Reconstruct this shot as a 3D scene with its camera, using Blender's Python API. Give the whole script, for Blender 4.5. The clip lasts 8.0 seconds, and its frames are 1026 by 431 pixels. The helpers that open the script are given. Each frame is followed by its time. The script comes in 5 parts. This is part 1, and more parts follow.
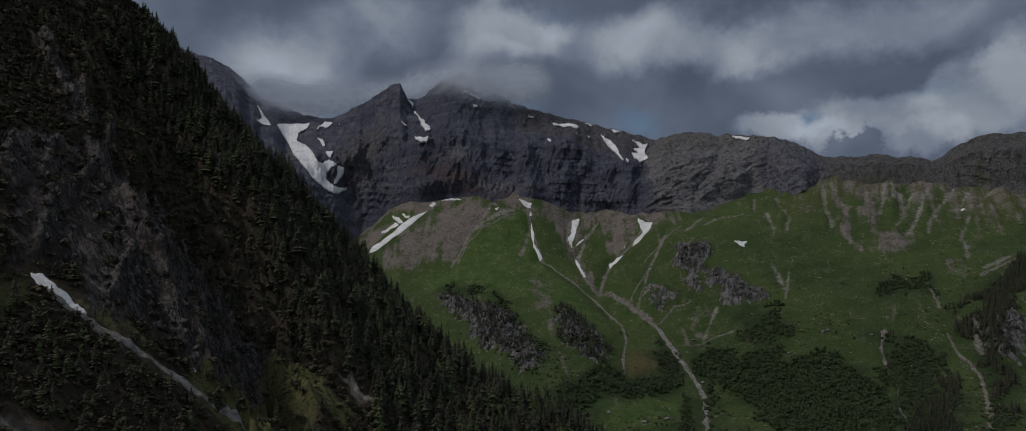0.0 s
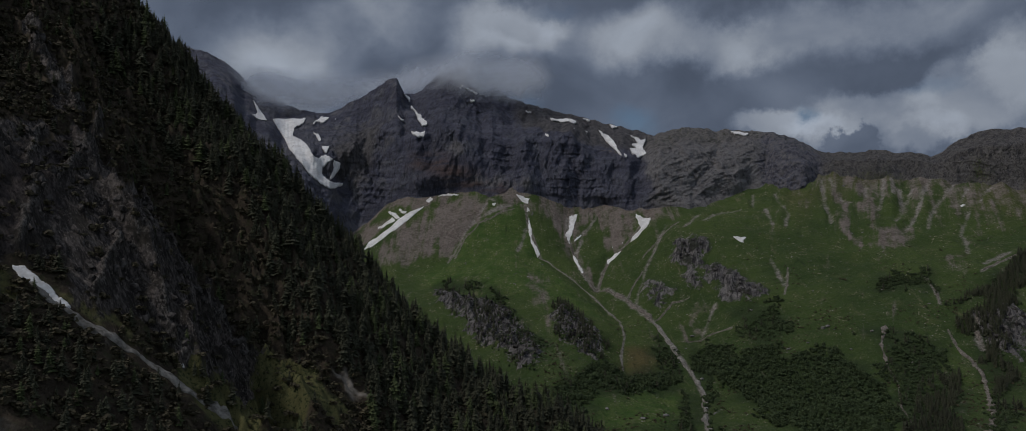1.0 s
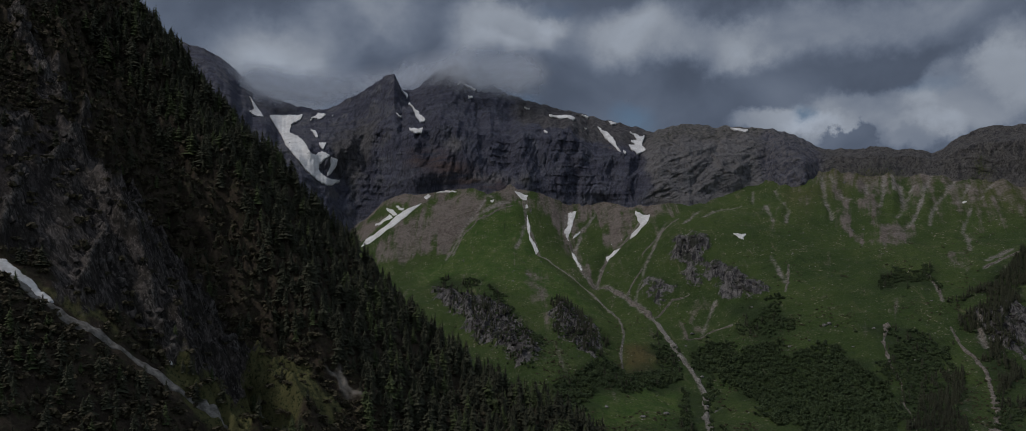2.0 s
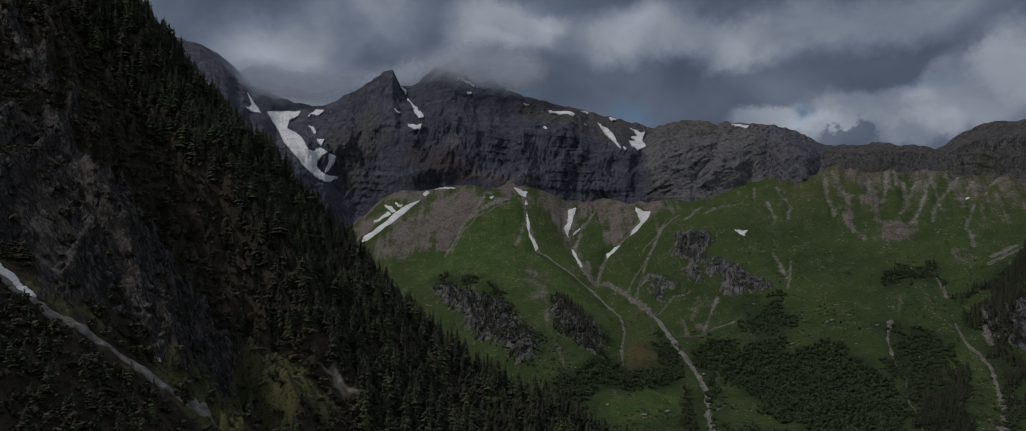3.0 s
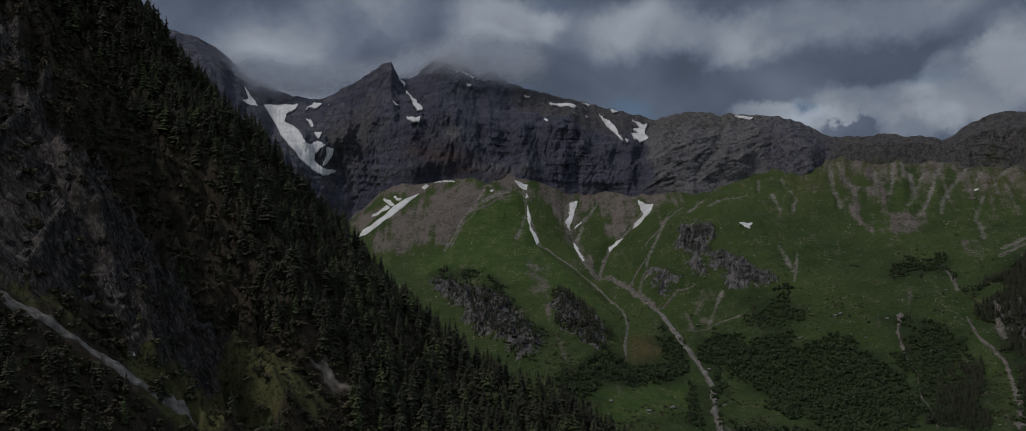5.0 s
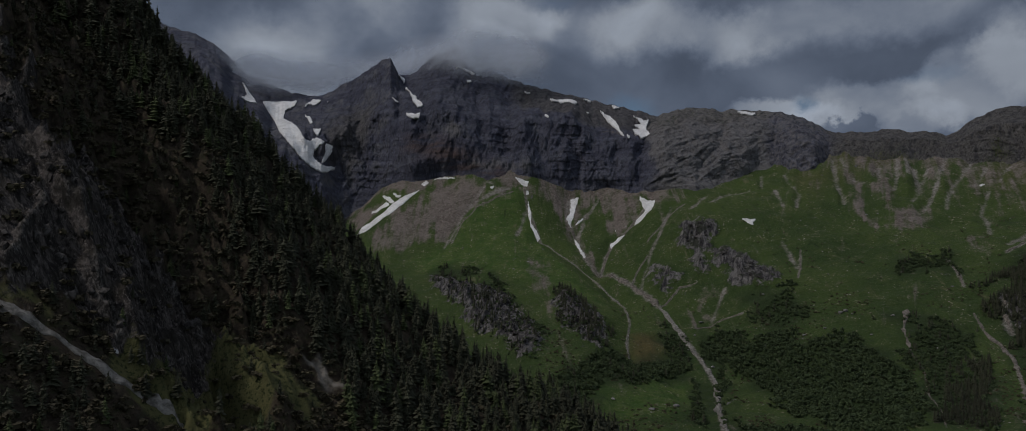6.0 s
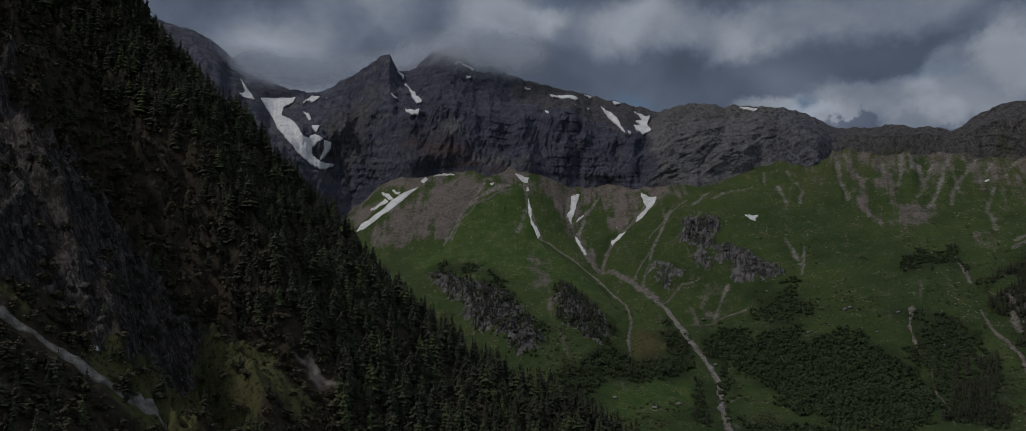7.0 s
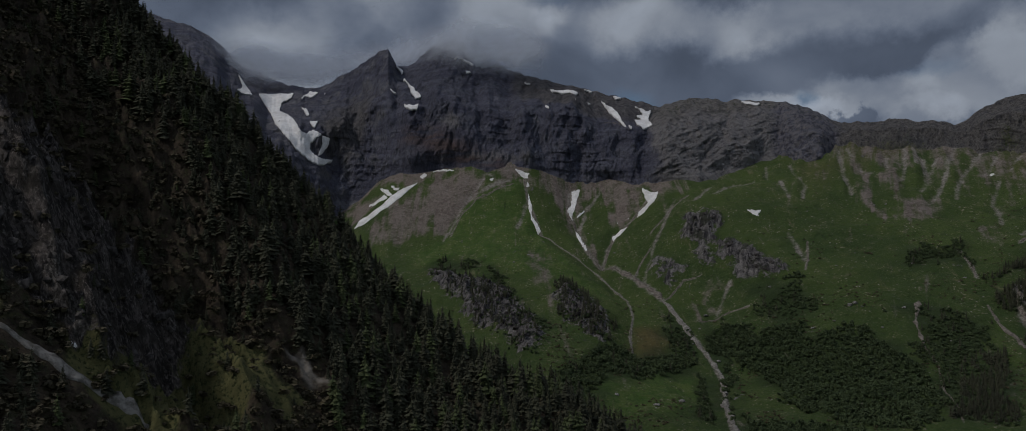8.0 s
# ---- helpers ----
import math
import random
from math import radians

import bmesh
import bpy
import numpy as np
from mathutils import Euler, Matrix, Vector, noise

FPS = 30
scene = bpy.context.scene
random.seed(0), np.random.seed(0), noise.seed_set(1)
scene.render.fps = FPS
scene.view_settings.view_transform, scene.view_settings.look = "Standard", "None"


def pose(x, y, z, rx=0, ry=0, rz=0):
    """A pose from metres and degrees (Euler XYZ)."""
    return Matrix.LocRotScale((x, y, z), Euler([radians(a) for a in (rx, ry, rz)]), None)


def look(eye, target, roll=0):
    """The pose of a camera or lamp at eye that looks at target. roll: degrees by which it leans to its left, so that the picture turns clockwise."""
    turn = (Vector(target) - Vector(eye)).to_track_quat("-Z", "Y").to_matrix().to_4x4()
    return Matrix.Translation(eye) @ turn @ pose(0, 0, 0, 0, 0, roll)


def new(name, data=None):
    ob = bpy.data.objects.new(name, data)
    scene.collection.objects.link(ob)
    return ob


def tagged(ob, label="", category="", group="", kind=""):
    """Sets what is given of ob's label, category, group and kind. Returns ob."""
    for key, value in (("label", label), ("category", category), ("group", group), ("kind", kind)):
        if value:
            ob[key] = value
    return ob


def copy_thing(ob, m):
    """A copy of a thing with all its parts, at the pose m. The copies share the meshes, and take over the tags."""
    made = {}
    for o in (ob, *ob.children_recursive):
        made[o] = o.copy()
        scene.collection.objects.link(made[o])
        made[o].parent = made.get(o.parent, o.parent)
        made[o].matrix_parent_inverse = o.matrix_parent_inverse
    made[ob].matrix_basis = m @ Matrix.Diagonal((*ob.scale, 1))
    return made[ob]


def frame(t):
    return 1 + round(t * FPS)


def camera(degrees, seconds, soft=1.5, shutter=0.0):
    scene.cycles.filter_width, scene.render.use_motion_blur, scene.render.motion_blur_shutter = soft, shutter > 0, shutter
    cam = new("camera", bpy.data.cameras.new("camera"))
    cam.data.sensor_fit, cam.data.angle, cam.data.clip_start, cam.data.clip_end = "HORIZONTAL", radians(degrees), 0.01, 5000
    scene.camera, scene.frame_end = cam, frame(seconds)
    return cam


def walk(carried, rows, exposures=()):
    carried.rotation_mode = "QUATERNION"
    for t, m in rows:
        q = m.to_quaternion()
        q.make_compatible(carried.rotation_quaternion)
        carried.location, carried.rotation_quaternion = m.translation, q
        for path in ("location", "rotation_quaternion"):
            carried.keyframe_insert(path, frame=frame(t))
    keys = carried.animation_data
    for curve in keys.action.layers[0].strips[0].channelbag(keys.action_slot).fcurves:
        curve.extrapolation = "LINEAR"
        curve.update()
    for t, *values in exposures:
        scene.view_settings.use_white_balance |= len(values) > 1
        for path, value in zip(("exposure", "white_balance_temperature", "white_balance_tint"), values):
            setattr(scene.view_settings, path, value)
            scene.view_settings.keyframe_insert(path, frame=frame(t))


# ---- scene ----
cam = camera(68.4, 8.0, soft=0.8)
METRES, EYE, TILT, LEAN, TURN = 120.0, 300.0, 3.0, 0.0, 0.0
ROWS = [
    (0.0, 0.0, 0.0, 0.0, 0.0, 0.0, -0.0),
    (0.5, -0.0023, 0.05, -0.0131, -0.12, -0.13, -0.05),
    (1.0, -0.0051, 0.1043, -0.0257, -0.22, -0.25, -0.07),
    (1.5, -0.0069, 0.1602, -0.0394, -0.3, -0.32, -0.09),
    (3.0, -0.014, 0.3346, -0.0829, -0.42, -0.54, -0.06),
    (3.5, -0.0145, 0.3936, -0.0979, -0.42, -0.62, -0.04),
    (4.0, -0.0159, 0.4535, -0.1128, -0.42, -0.71, 0.01),
    (4.5, -0.0156, 0.511, -0.1272, -0.41, -0.77, 0.05),
    (6.0, -0.0083, 0.6992, -0.173, -0.33, -0.96, 0.19),
    (6.5, -0.0052, 0.7661, -0.1893, -0.31, -1.02, 0.23),
    (7.0, -0.002, 0.8341, -0.2058, -0.3, -1.09, 0.27),
    (7.5, 0.0015, 0.9025, -0.2222, -0.28, -1.18, 0.33),
    (8.0, 0.0041, 0.9704, -0.2385, -0.28, -1.29, 0.4),
]
walk(cam, [(t, pose(0, 0, EYE, TILT, LEAN, TURN) @ pose(METRES * x, METRES * y, METRES * z, 90 + pitch, roll, yaw)) for t, x, y, z, yaw, pitch, roll in ROWS], exposures=[(0.0, 0.27), (8.0, 0.11)])

# ---- sky and light ----
SUN_HEADING, SUN_HEIGHT = -108.0, 50.0


def tree_of(owner):
    owner.use_nodes = True
    owner.node_tree.nodes.clear()
    return owner.node_tree


def node(tree, kind, inputs=(), **settings):
    n = tree.nodes.new(kind)
    for key, value in settings.items():
        setattr(n, key, value)
    for key, value in dict(inputs).items():
        if isinstance(value, bpy.types.NodeSocket):
            tree.links.new(value, n.inputs[key])
        else:
            n.inputs[key].default_value = value
    return n


def calc(tree, op, *values, clamp=False):
    return node(tree, "ShaderNodeMath", dict(enumerate(values)), operation=op, use_clamp=clamp).outputs[0]


def blend(tree, share, a, b, mode="MIX"):
    n = tree.nodes.new("ShaderNodeMix")
    n.data_type, n.blend_type = "RGBA", mode
    for key, value in ((0, share), (6, a), (7, b)):
        if isinstance(value, bpy.types.NodeSocket):
            tree.links.new(value, n.inputs[key])
        else:
            n.inputs[key].default_value = value if key == 0 else (*value[:3], 1)
    return n.outputs[2]


def between(tree, value, low, high, a=0.0, b=1.0):
    return node(tree, "ShaderNodeMapRange", {0: value, 1: low, 2: high, 3: a, 4: b}, interpolation_type="SMOOTHSTEP").outputs[0]


def speckle(tree, vector, scale, detail=6.0, rough=0.6, twist=0.0):
    return node(tree, "ShaderNodeTexNoise", {"Vector": vector, "Scale": scale, "Detail": detail, "Roughness": rough, "Distortion": twist}).outputs["Fac"]


world = bpy.data.worlds.new("alpine_sky")
scene.world = world
wt = tree_of(world)
way = node(wt, "ShaderNodeTexCoord").outputs["Generated"]
split = node(wt, "ShaderNodeSeparateXYZ", {0: way})
up = split.outputs["Z"]
sky = node(wt, "ShaderNodeTexSky", sky_type="NISHITA", sun_disc=False, sun_elevation=radians(SUN_HEIGHT), sun_rotation=radians(SUN_HEADING), altitude=1800.0)
flat = node(wt, "ShaderNodeVectorMath", {0: way, 1: (1.0, 1.0, 1.35)}, operation="MULTIPLY").outputs[0]


def puff(heading, height, wide, tall, soft=0.85):
    """How near a direction is to the middle of a cloud: 1 there, 0 past its ragged edge."""
    a, e = radians(heading), radians(height)
    mid = (math.sin(a) * math.cos(e), math.cos(a) * math.cos(e), math.sin(e))
    off = node(wt, "ShaderNodeVectorMath", {0: warped, 1: mid}, operation="SUBTRACT").outputs[0]
    size = (1 / radians(wide), 1 / radians(wide), 1 / radians(tall))
    off = node(wt, "ShaderNodeVectorMath", {0: off, 1: size}, operation="MULTIPLY").outputs[0]
    d = node(wt, "ShaderNodeVectorMath", {0: off}, operation="LENGTH").outputs["Value"]
    return between(wt, d, 1.0 - soft, 1.0, 1.0, 0.0)


def jitter(scale, detail, rough, amount):
    n = node(wt, "ShaderNodeTexNoise", {"Vector": way, "Scale": scale, "Detail": detail, "Roughness": rough}).outputs["Color"]
    n = node(wt, "ShaderNodeVectorMath", {0: n, 1: (0.5, 0.5, 0.5)}, operation="SUBTRACT").outputs[0]
    return node(wt, "ShaderNodeVectorMath", {0: n, 1: (amount, amount, amount)}, operation="MULTIPLY").outputs[0]


warped = node(wt, "ShaderNodeVectorMath", {0: way, 1: jitter(7.0, 8.0, 0.62, 0.12)}, operation="ADD").outputs[0]
lit = 0.0
for heading, height, wide, tall, soft, amount in (
    (-0.5, 16.8, 5.5, 2.9, 0.65, 0.6), (-2.2, 14.9, 4.0, 1.7, 0.6, 0.25), (3.3, 16.1, 3.0, 3.0, 0.8, 0.2), (10.0, 15.4, 5.8, 3.3, 0.8, 0.6), (16.0, 14.6, 4.8, 2.6, 0.7, 0.5), (11.2, 17.2, 7.5, 2.0, 0.8, 0.2),
    (22.7, 15.8, 11.4, 3.1, 0.9, 0.5), (30.4, 15.0, 7.9, 3.0, 1, 0.3), (-17.2, 13.2, 8.0, 4.6, 1, 0.8), (-15.4, 11.4, 3.5, 2.2, 0.9, 0.25), (-11.1, 17.0, 6.5, 3.5, 1, 0.5), (-23.1, 16.2, 7.0, 3.0, 1, 0.12),
    (-7.2, 12.2, 4.5, 2.5, 1, 0.15), (19.5, 8.9, 3.7, 1.7, 0.5, 0.5), (25.5, 9.6, 5.5, 2.1, 0.6, 0.42), (22.6, 8.4, 3.0, 1.5, 0.6, 0.3), (32.4, 10.0, 4.7, 3.6, 0.45, 0.62), (29.0, 7.6, 3.5, 1.5, 0.6, 0.4),
    (34.2, 11.8, 3.0, 3.0, 0.6, 0.5), (24.6, 7.6, 2.2, 1.1, 0.5, -0.8), (10.7, 11.1, 12.9, 1.8, 0.9, -0.22), (29.1, 12.1, 6.5, 1.8, 0.9, -0.25),
):
    lit = calc(wt, "MULTIPLY_ADD", puff(heading, height, wide, tall, soft), amount, lit)
lit = calc(wt, "MAXIMUM", lit, calc(wt, "MULTIPLY", between(wt, split.outputs["Y"], 0.55, 0.2), speckle(wt, flat, 2.4, 8.0)))
clear = 0.0
for heading, height, wide, tall, amount in ((21.6, 9.5, 1.3, 1.1, 0.95), (9.3, 9.4, 3.2, 1.6, 0.95), (0.8, 10.8, 3.0, 0.9, 0.55), (29.9, 10.7, 2.5, 1.0, 0.35), (2.8, 18.3, 3.0, 0.8, 0.4)):
    clear = calc(wt, "MAXIMUM", clear, calc(wt, "MULTIPLY", puff(heading, height, wide, tall), amount))
billow = speckle(wt, flat, 6.5, 7.0, 0.50, 0.3)
wide_billow = speckle(wt, flat, 3.0, 5.0, 0.5)
lit = between(wt, calc(wt, "ADD", lit, calc(wt, "MULTIPLY_ADD", billow, 0.7, -0.35)), -0.12, 1.05)
value = calc(wt, "MULTIPLY_ADD", lit, 0.205, 0.088)
value = calc(wt, "MULTIPLY", value, between(wt, billow, 0.25, 0.75, 0.85, 1.12))
value = calc(wt, "MULTIPLY", value, between(wt, wide_billow, 0.3, 0.7, 0.92, 1.08))
value = calc(wt, "MULTIPLY", value, between(wt, up, 0.30, 0.95, 1.0, 1.2))
tint = blend(wt, between(wt, value, 0.05, 0.25), (0.735, 0.94, 1.37), (0.88, 0.99, 1.175))
cloud = node(wt, "ShaderNodeBackground", {"Color": tint, "Strength": value})
blue = node(wt, "ShaderNodeBackground", {"Color": sky.outputs[0], "Strength": 0.035})
mix = node(wt, "ShaderNodeMixShader", {0: clear, 1: cloud.outputs[0], 2: blue.outputs[0]})
node(wt, "ShaderNodeOutputWorld", {0: mix.outputs[0]})

sun = new("sun", bpy.data.lights.new("sun", "SUN"))
sun.data.energy, sun.data.angle, sun.data.color = 1.0, radians(6), (1.0, 0.93, 0.87)
a, e = radians(SUN_HEADING), radians(SUN_HEIGHT)
sun.matrix_world = look((0, 0, 900), (-math.sin(a) * math.cos(e), -math.cos(a) * math.cos(e), 900 - math.sin(e)))



# ---- forms of the land ----
def lattice(ix, iy, seed):
    h = (ix.astype(np.int64) * 374761393 + iy.astype(np.int64) * 668265263 + seed * 1442695041) & 0x7FFFFFFF
    h = ((h ^ (h >> 13)) * 1274126177) & 0x7FFFFFFF
    return ((h ^ (h >> 16)) & 0xFFFFF) / 524288.0 - 1.0


def grain(x, y, size, seed=0):
    """Smooth noise from -1 to 1 in cells of that size."""
    x, y = np.asarray(x, float) / size, np.asarray(y, float) / size
    ix, iy = np.floor(x), np.floor(y)
    fx, fy = x - ix, y - iy
    fx, fy = fx * fx * (3 - 2 * fx), fy * fy * (3 - 2 * fy)
    a, b = lattice(ix, iy, seed), lattice(ix + 1, iy, seed)
    c, d = lattice(ix, iy + 1, seed), lattice(ix + 1, iy + 1, seed)
    return (a + (b - a) * fx) * (1 - fy) + (c + (d - c) * fx) * fy


def fbm(x, y, size, octaves=5, seed=0, gain=0.5):
    total, amp = 0.0, 1.0
    for k in range(octaves):
        total = total + amp * grain(x, y, size / 2 ** k, seed + 17 * k)
        amp *= gain
    return total


def ridged(x, y, size, octaves=5, seed=0, gain=0.55):
    total, amp = 0.0, 1.0
    for k in range(octaves):
        total = total + amp * (1 - 2 * np.abs(grain(x, y, size / 2 ** k, seed + 31 * k)))
        amp *= gain
    return total


def ramp(v, a, b):
    s = np.clip((v - a) / (b - a), 0, 1)
    return s * s * (3 - 2 * s)


def soft_max(a, b, k):
    return 0.5 * (a + b + np.sqrt((a - b) ** 2 + k * k))


def line_distance(x, y, line):
    """Distance to a plan polyline and the share of its length at the nearest place."""
    x, y = np.asarray(x, float), np.asarray(y, float)
    best, along = np.full(x.shape, 1e9), np.zeros(x.shape)
    n = len(line) - 1
    for k in range(n):
        (ax, ay), (bx, by) = line[k], line[k + 1]
        dx, dy = bx - ax, by - ay
        s = np.clip(((x - ax) * dx + (y - ay) * dy) / (dx * dx + dy * dy), 0, 1)
        d = np.hypot(x - ax - s * dx, y - ay - s * dy)
        along = np.where(d < best, (k + s) / n, along)
        best = np.minimum(best, d)
    return best, along


def inside(x, y, poly):
    x, y = np.asarray(x, float), np.asarray(y, float)
    odd = np.zeros(x.shape, bool)
    for k in range(len(poly)):
        (ax, ay), (bx, by) = poly[k - 1], poly[k]
        if ay == by:
            continue
        cross = ((ay > y) != (by > y)) & (x < (bx - ax) * (y - ay) / (by - ay) + ax)
        odd ^= cross
    return odd


def area(x, y, poly, edge, warp=0.0, size=60.0, seed=3):
    """1 inside a plan polygon, fading over the edge in metres; warp makes its outline uneven."""
    if warp:
        x = x + warp * fbm(x, y, size, 4, seed)
        y = y + warp * fbm(x, y, size, 4, seed + 5)
    d = line_distance(x, y, list(poly) + [poly[0]])[0]
    return np.clip(0.5 + np.where(inside(x, y, poly), d, -d) / edge, 0, 1)


STREAM = [(262, 600), (258, 900), (252, 1000), (280, 1180), (307, 1357), (280, 1470), (225, 1600), (190, 1720), (180, 1900)]


def ground_height(x, y):
    """The valley floor and the meadows that climb to the foot of the cliffs."""
    x, y = np.asarray(x, float), np.asarray(y, float)
    slope = 136 + 0.44 * (y - 1400) + 0.165 * x
    floor = 60 + 0.05 * (y - 1100) + 0.10 * np.maximum(x - 250, 0) + 0.35 * np.maximum(-x - 60, 0)
    z = soft_max(slope, floor, 36)
    d, _ = line_distance(x, y, STREAM)
    z = z - 52 * np.exp(-(d / 130) ** 2) * ramp(y, 950, 1350)
    z = z + 26 * np.exp(-((x - 400) / 110) ** 2 - ((y - 1690) / 130) ** 2)
    z = z + 22 * np.exp(-((x - 60) / 90) ** 2 - ((y - 1250) / 110) ** 2)
    z = z + 34 * np.exp(-((x - 40) / 170) ** 2 - ((y - 2010) / 120) ** 2)
    z = z + 9 * fbm(x, y, 190, 4, 5) + 2.2 * ridged(x, y, 48, 4, 9)
    z = z + 0.30 * soft_max(y - 1770, 0 * y, 60) * (1 - ramp(x, 250, 520)) * ramp(x, -420, -250)
    cap = 560 + 0.06 * x
    z = cap - soft_max(cap - z, 0 * z, 30)
    behind = 90 + 0.42 * np.maximum(np.hypot(x - 100, y) - 900, 0)
    z = np.where(y < 300, np.maximum(z, z + (behind - z) * ramp(-y, -250, 500)), z)
    return np.minimum(z, 620)


TRAIL = [(-262, 408), (-229, 411), (-204, 416), (-179, 426), (-155, 427), (-131, 421)]
SPUR_CREST = [(-700, 840), (-420, 740), (-242, 690), (-150, 665), (-40, 632), (60, 600), (200, 560)]


def spur_height(x, y):
    """The wooded mountainside: a slope with a crest that runs down to the valley, and a ravine across it."""
    x, y = np.asarray(x, float), np.asarray(y, float)
    cx, cy = np.array(SPUR_CREST, float).T
    crest = np.interp(x, cx, cy) + 14 * fbm(x, 0 * x, 90, 3, 21)
    lean = np.where(x < -330, -0.85 * x - 0.25 * (x + 330) * ramp(-x, 330, 480), -0.85 * x) + 0.38 * np.clip(x + 60, 0, 150) + 15 * ramp(x, -50, 50)
    front = -156 + lean + 0.52 * y
    back = -156 + lean + 0.52 * crest - 0.75 * (y - crest)
    z = -soft_max(-front, -back, 22)
    d, s = line_distance(x, y, TRAIL)
    up = (x + 231) * 0.57 + (y - 455) * 0.82
    z = z - 42 * np.exp(-((up - 72) / 34) ** 2) * ramp(x, -330, -240) * (1 - ramp(x, -165, -115))
    rough = ramp(up, -10, 20) * (1 - ramp(up, 110, 190)) * (1 - ramp(x, -150, -80)) * ramp(d, 5, 20)
    across, down = 0.52 * x + 0.85 * y, 0.85 * x - 0.52 * y
    z = z + rough * (13 * ridged(across, 0.35 * down, 42, 5, 41, 0.6) + 5 * ridged(across + 0.4 * down, 0.5 * down, 15, 4, 47) + 3.4 * ridged(across + 0.2 * down, 0.3 * down, 7.0, 3, 49) - 6)
    z = z + 12 * ramp(-x, 110, 240) + 6 * fbm(x, y, 90, 4, 33) + 1.6 * ridged(x, y, 17, 3, 35)
    return z


CREST = [(-32.5, 2893, 1093), (-27.2, 2802, 1047), (-23.0, 2766, 986), (-20.8, 2726, 941), (-18.6, 2696, 844), (-16.3, 2635, 789), (-14.4, 2561, 749), (-12.0, 2436, 765), (-10.4, 2368, 798), (-9.3, 2333, 820), (-8.6, 2326, 826), (-8.0, 2351, 783), (-6.7, 2348, 796), (-5.2, 2336, 849), (-4.0, 2323, 863), (-2.0, 2295, 804), (0.8, 2256, 750), (3.3, 2223, 710), (5.8, 2207, 684), (8.7, 2182, 651), (10.9, 2175, 628), (12.8, 2177, 645), (15.4, 2174, 637), (19.3, 2156, 622), (20.6, 2149, 599), (21.7, 2158, 575), (22.7, 2166, 558), (25.5, 2135, 556), (28.0, 2105, 548), (29.1, 2117, 531), (31.3, 2122, 576), (32.7, 2127, 588), (38.7, 2130, 589)]
FOOT = [(-31.9, 2290), (-18.4, 1737), (-13.4, 1880), (-12.2, 2040), (-11.3, 2085), (-10.3, 2090), (-9.4, 2098), (-8.5, 2070), (-7.1, 2018), (-4.5, 1997), (-2.7, 1968), (-1.7, 1941), (0.4, 1936), (2.8, 1941), (5.6, 1935), (7.1, 1943), (9.1, 1882), (11.5, 1857), (13.3, 1842), (15.0, 1895), (17.6, 1999), (18.7, 2010), (20.3, 1956), (21.3, 1960), (22.2, 2036), (25.0, 2040), (28.0, 2040), (30.0, 2020), (34.2, 2000), (38.5, 2000)]
RIM = [(-18, 0.6), (-9, 0.6), (-6, 0.5), (-3, 0.42), (1, 0.52), (4.5, 0.64), (7.4, 0.52), (9.5, 0.56), (11, 0.62), (22, 0.7)]
RELIEF = [
    ([(-8.6, 1.0), (-8.0, 0.85), (-7.5, 0.54), (-6.6, 0.24), (-5.9, 0.05)], 3.4, 50),
    ([(-17.2, 0.95), (-15.6, 0.62), (-13.6, 0.50), (-12.2, 0.36)], 1.9, -40),
    ([(-13.8, 0.95), (-13.3, 0.78), (-12.0, 0.60), (-11.0, 0.35)], 1.2, 28),
    ([(-10.4, 0.92), (-10.6, 0.6), (-9.3, 0.3)], 1.6, -8),
    ([(-7.6, 1.0), (-6.8, 0.72), (-6.2, 0.50), (-5.4, 0.30)], 1.1, -26),
    ([(-4.4, 1.0), (-4.2, 0.6), (-3.2, 0.2)], 1.5, 26),
    ([(-2.2, 0.7), (-1.6, 0.35), (-1.2, 0.1)], 0.8, -16),
    ([(1.2, 0.6), (1.4, 0.3), (1.6, 0.0)], 1.1, 20),
    ([(4.4, 0.66), (4.8, 0.3), (5.0, 0.0)], 0.9, -18),
    ([(7.0, 0.52), (7.2, 0.2), (7.3, 0.0)], 0.8, 14),
    ([(10.3, 0.95), (9.9, 0.55), (9.5, 0.1)], 0.8, -26),
    ([(11.6, 0.9), (11.2, 0.55), (11.0, 0.1)], 1.4, 26),
    ([(15.6, 0.75), (14.6, 0.45), (13.2, 0.15)], 0.9, -14),
    ([(17.6, 0.85), (17.0, 0.5), (16.2, 0.15)], 1.1, 16),
    ([(19.0, 0.8), (18.6, 0.4), (18.4, 0.1)], 0.8, -18),
    ([(20.9, 1.0), (20.9, 0.5), (21.1, 0.1)], 1.0, 20),
]


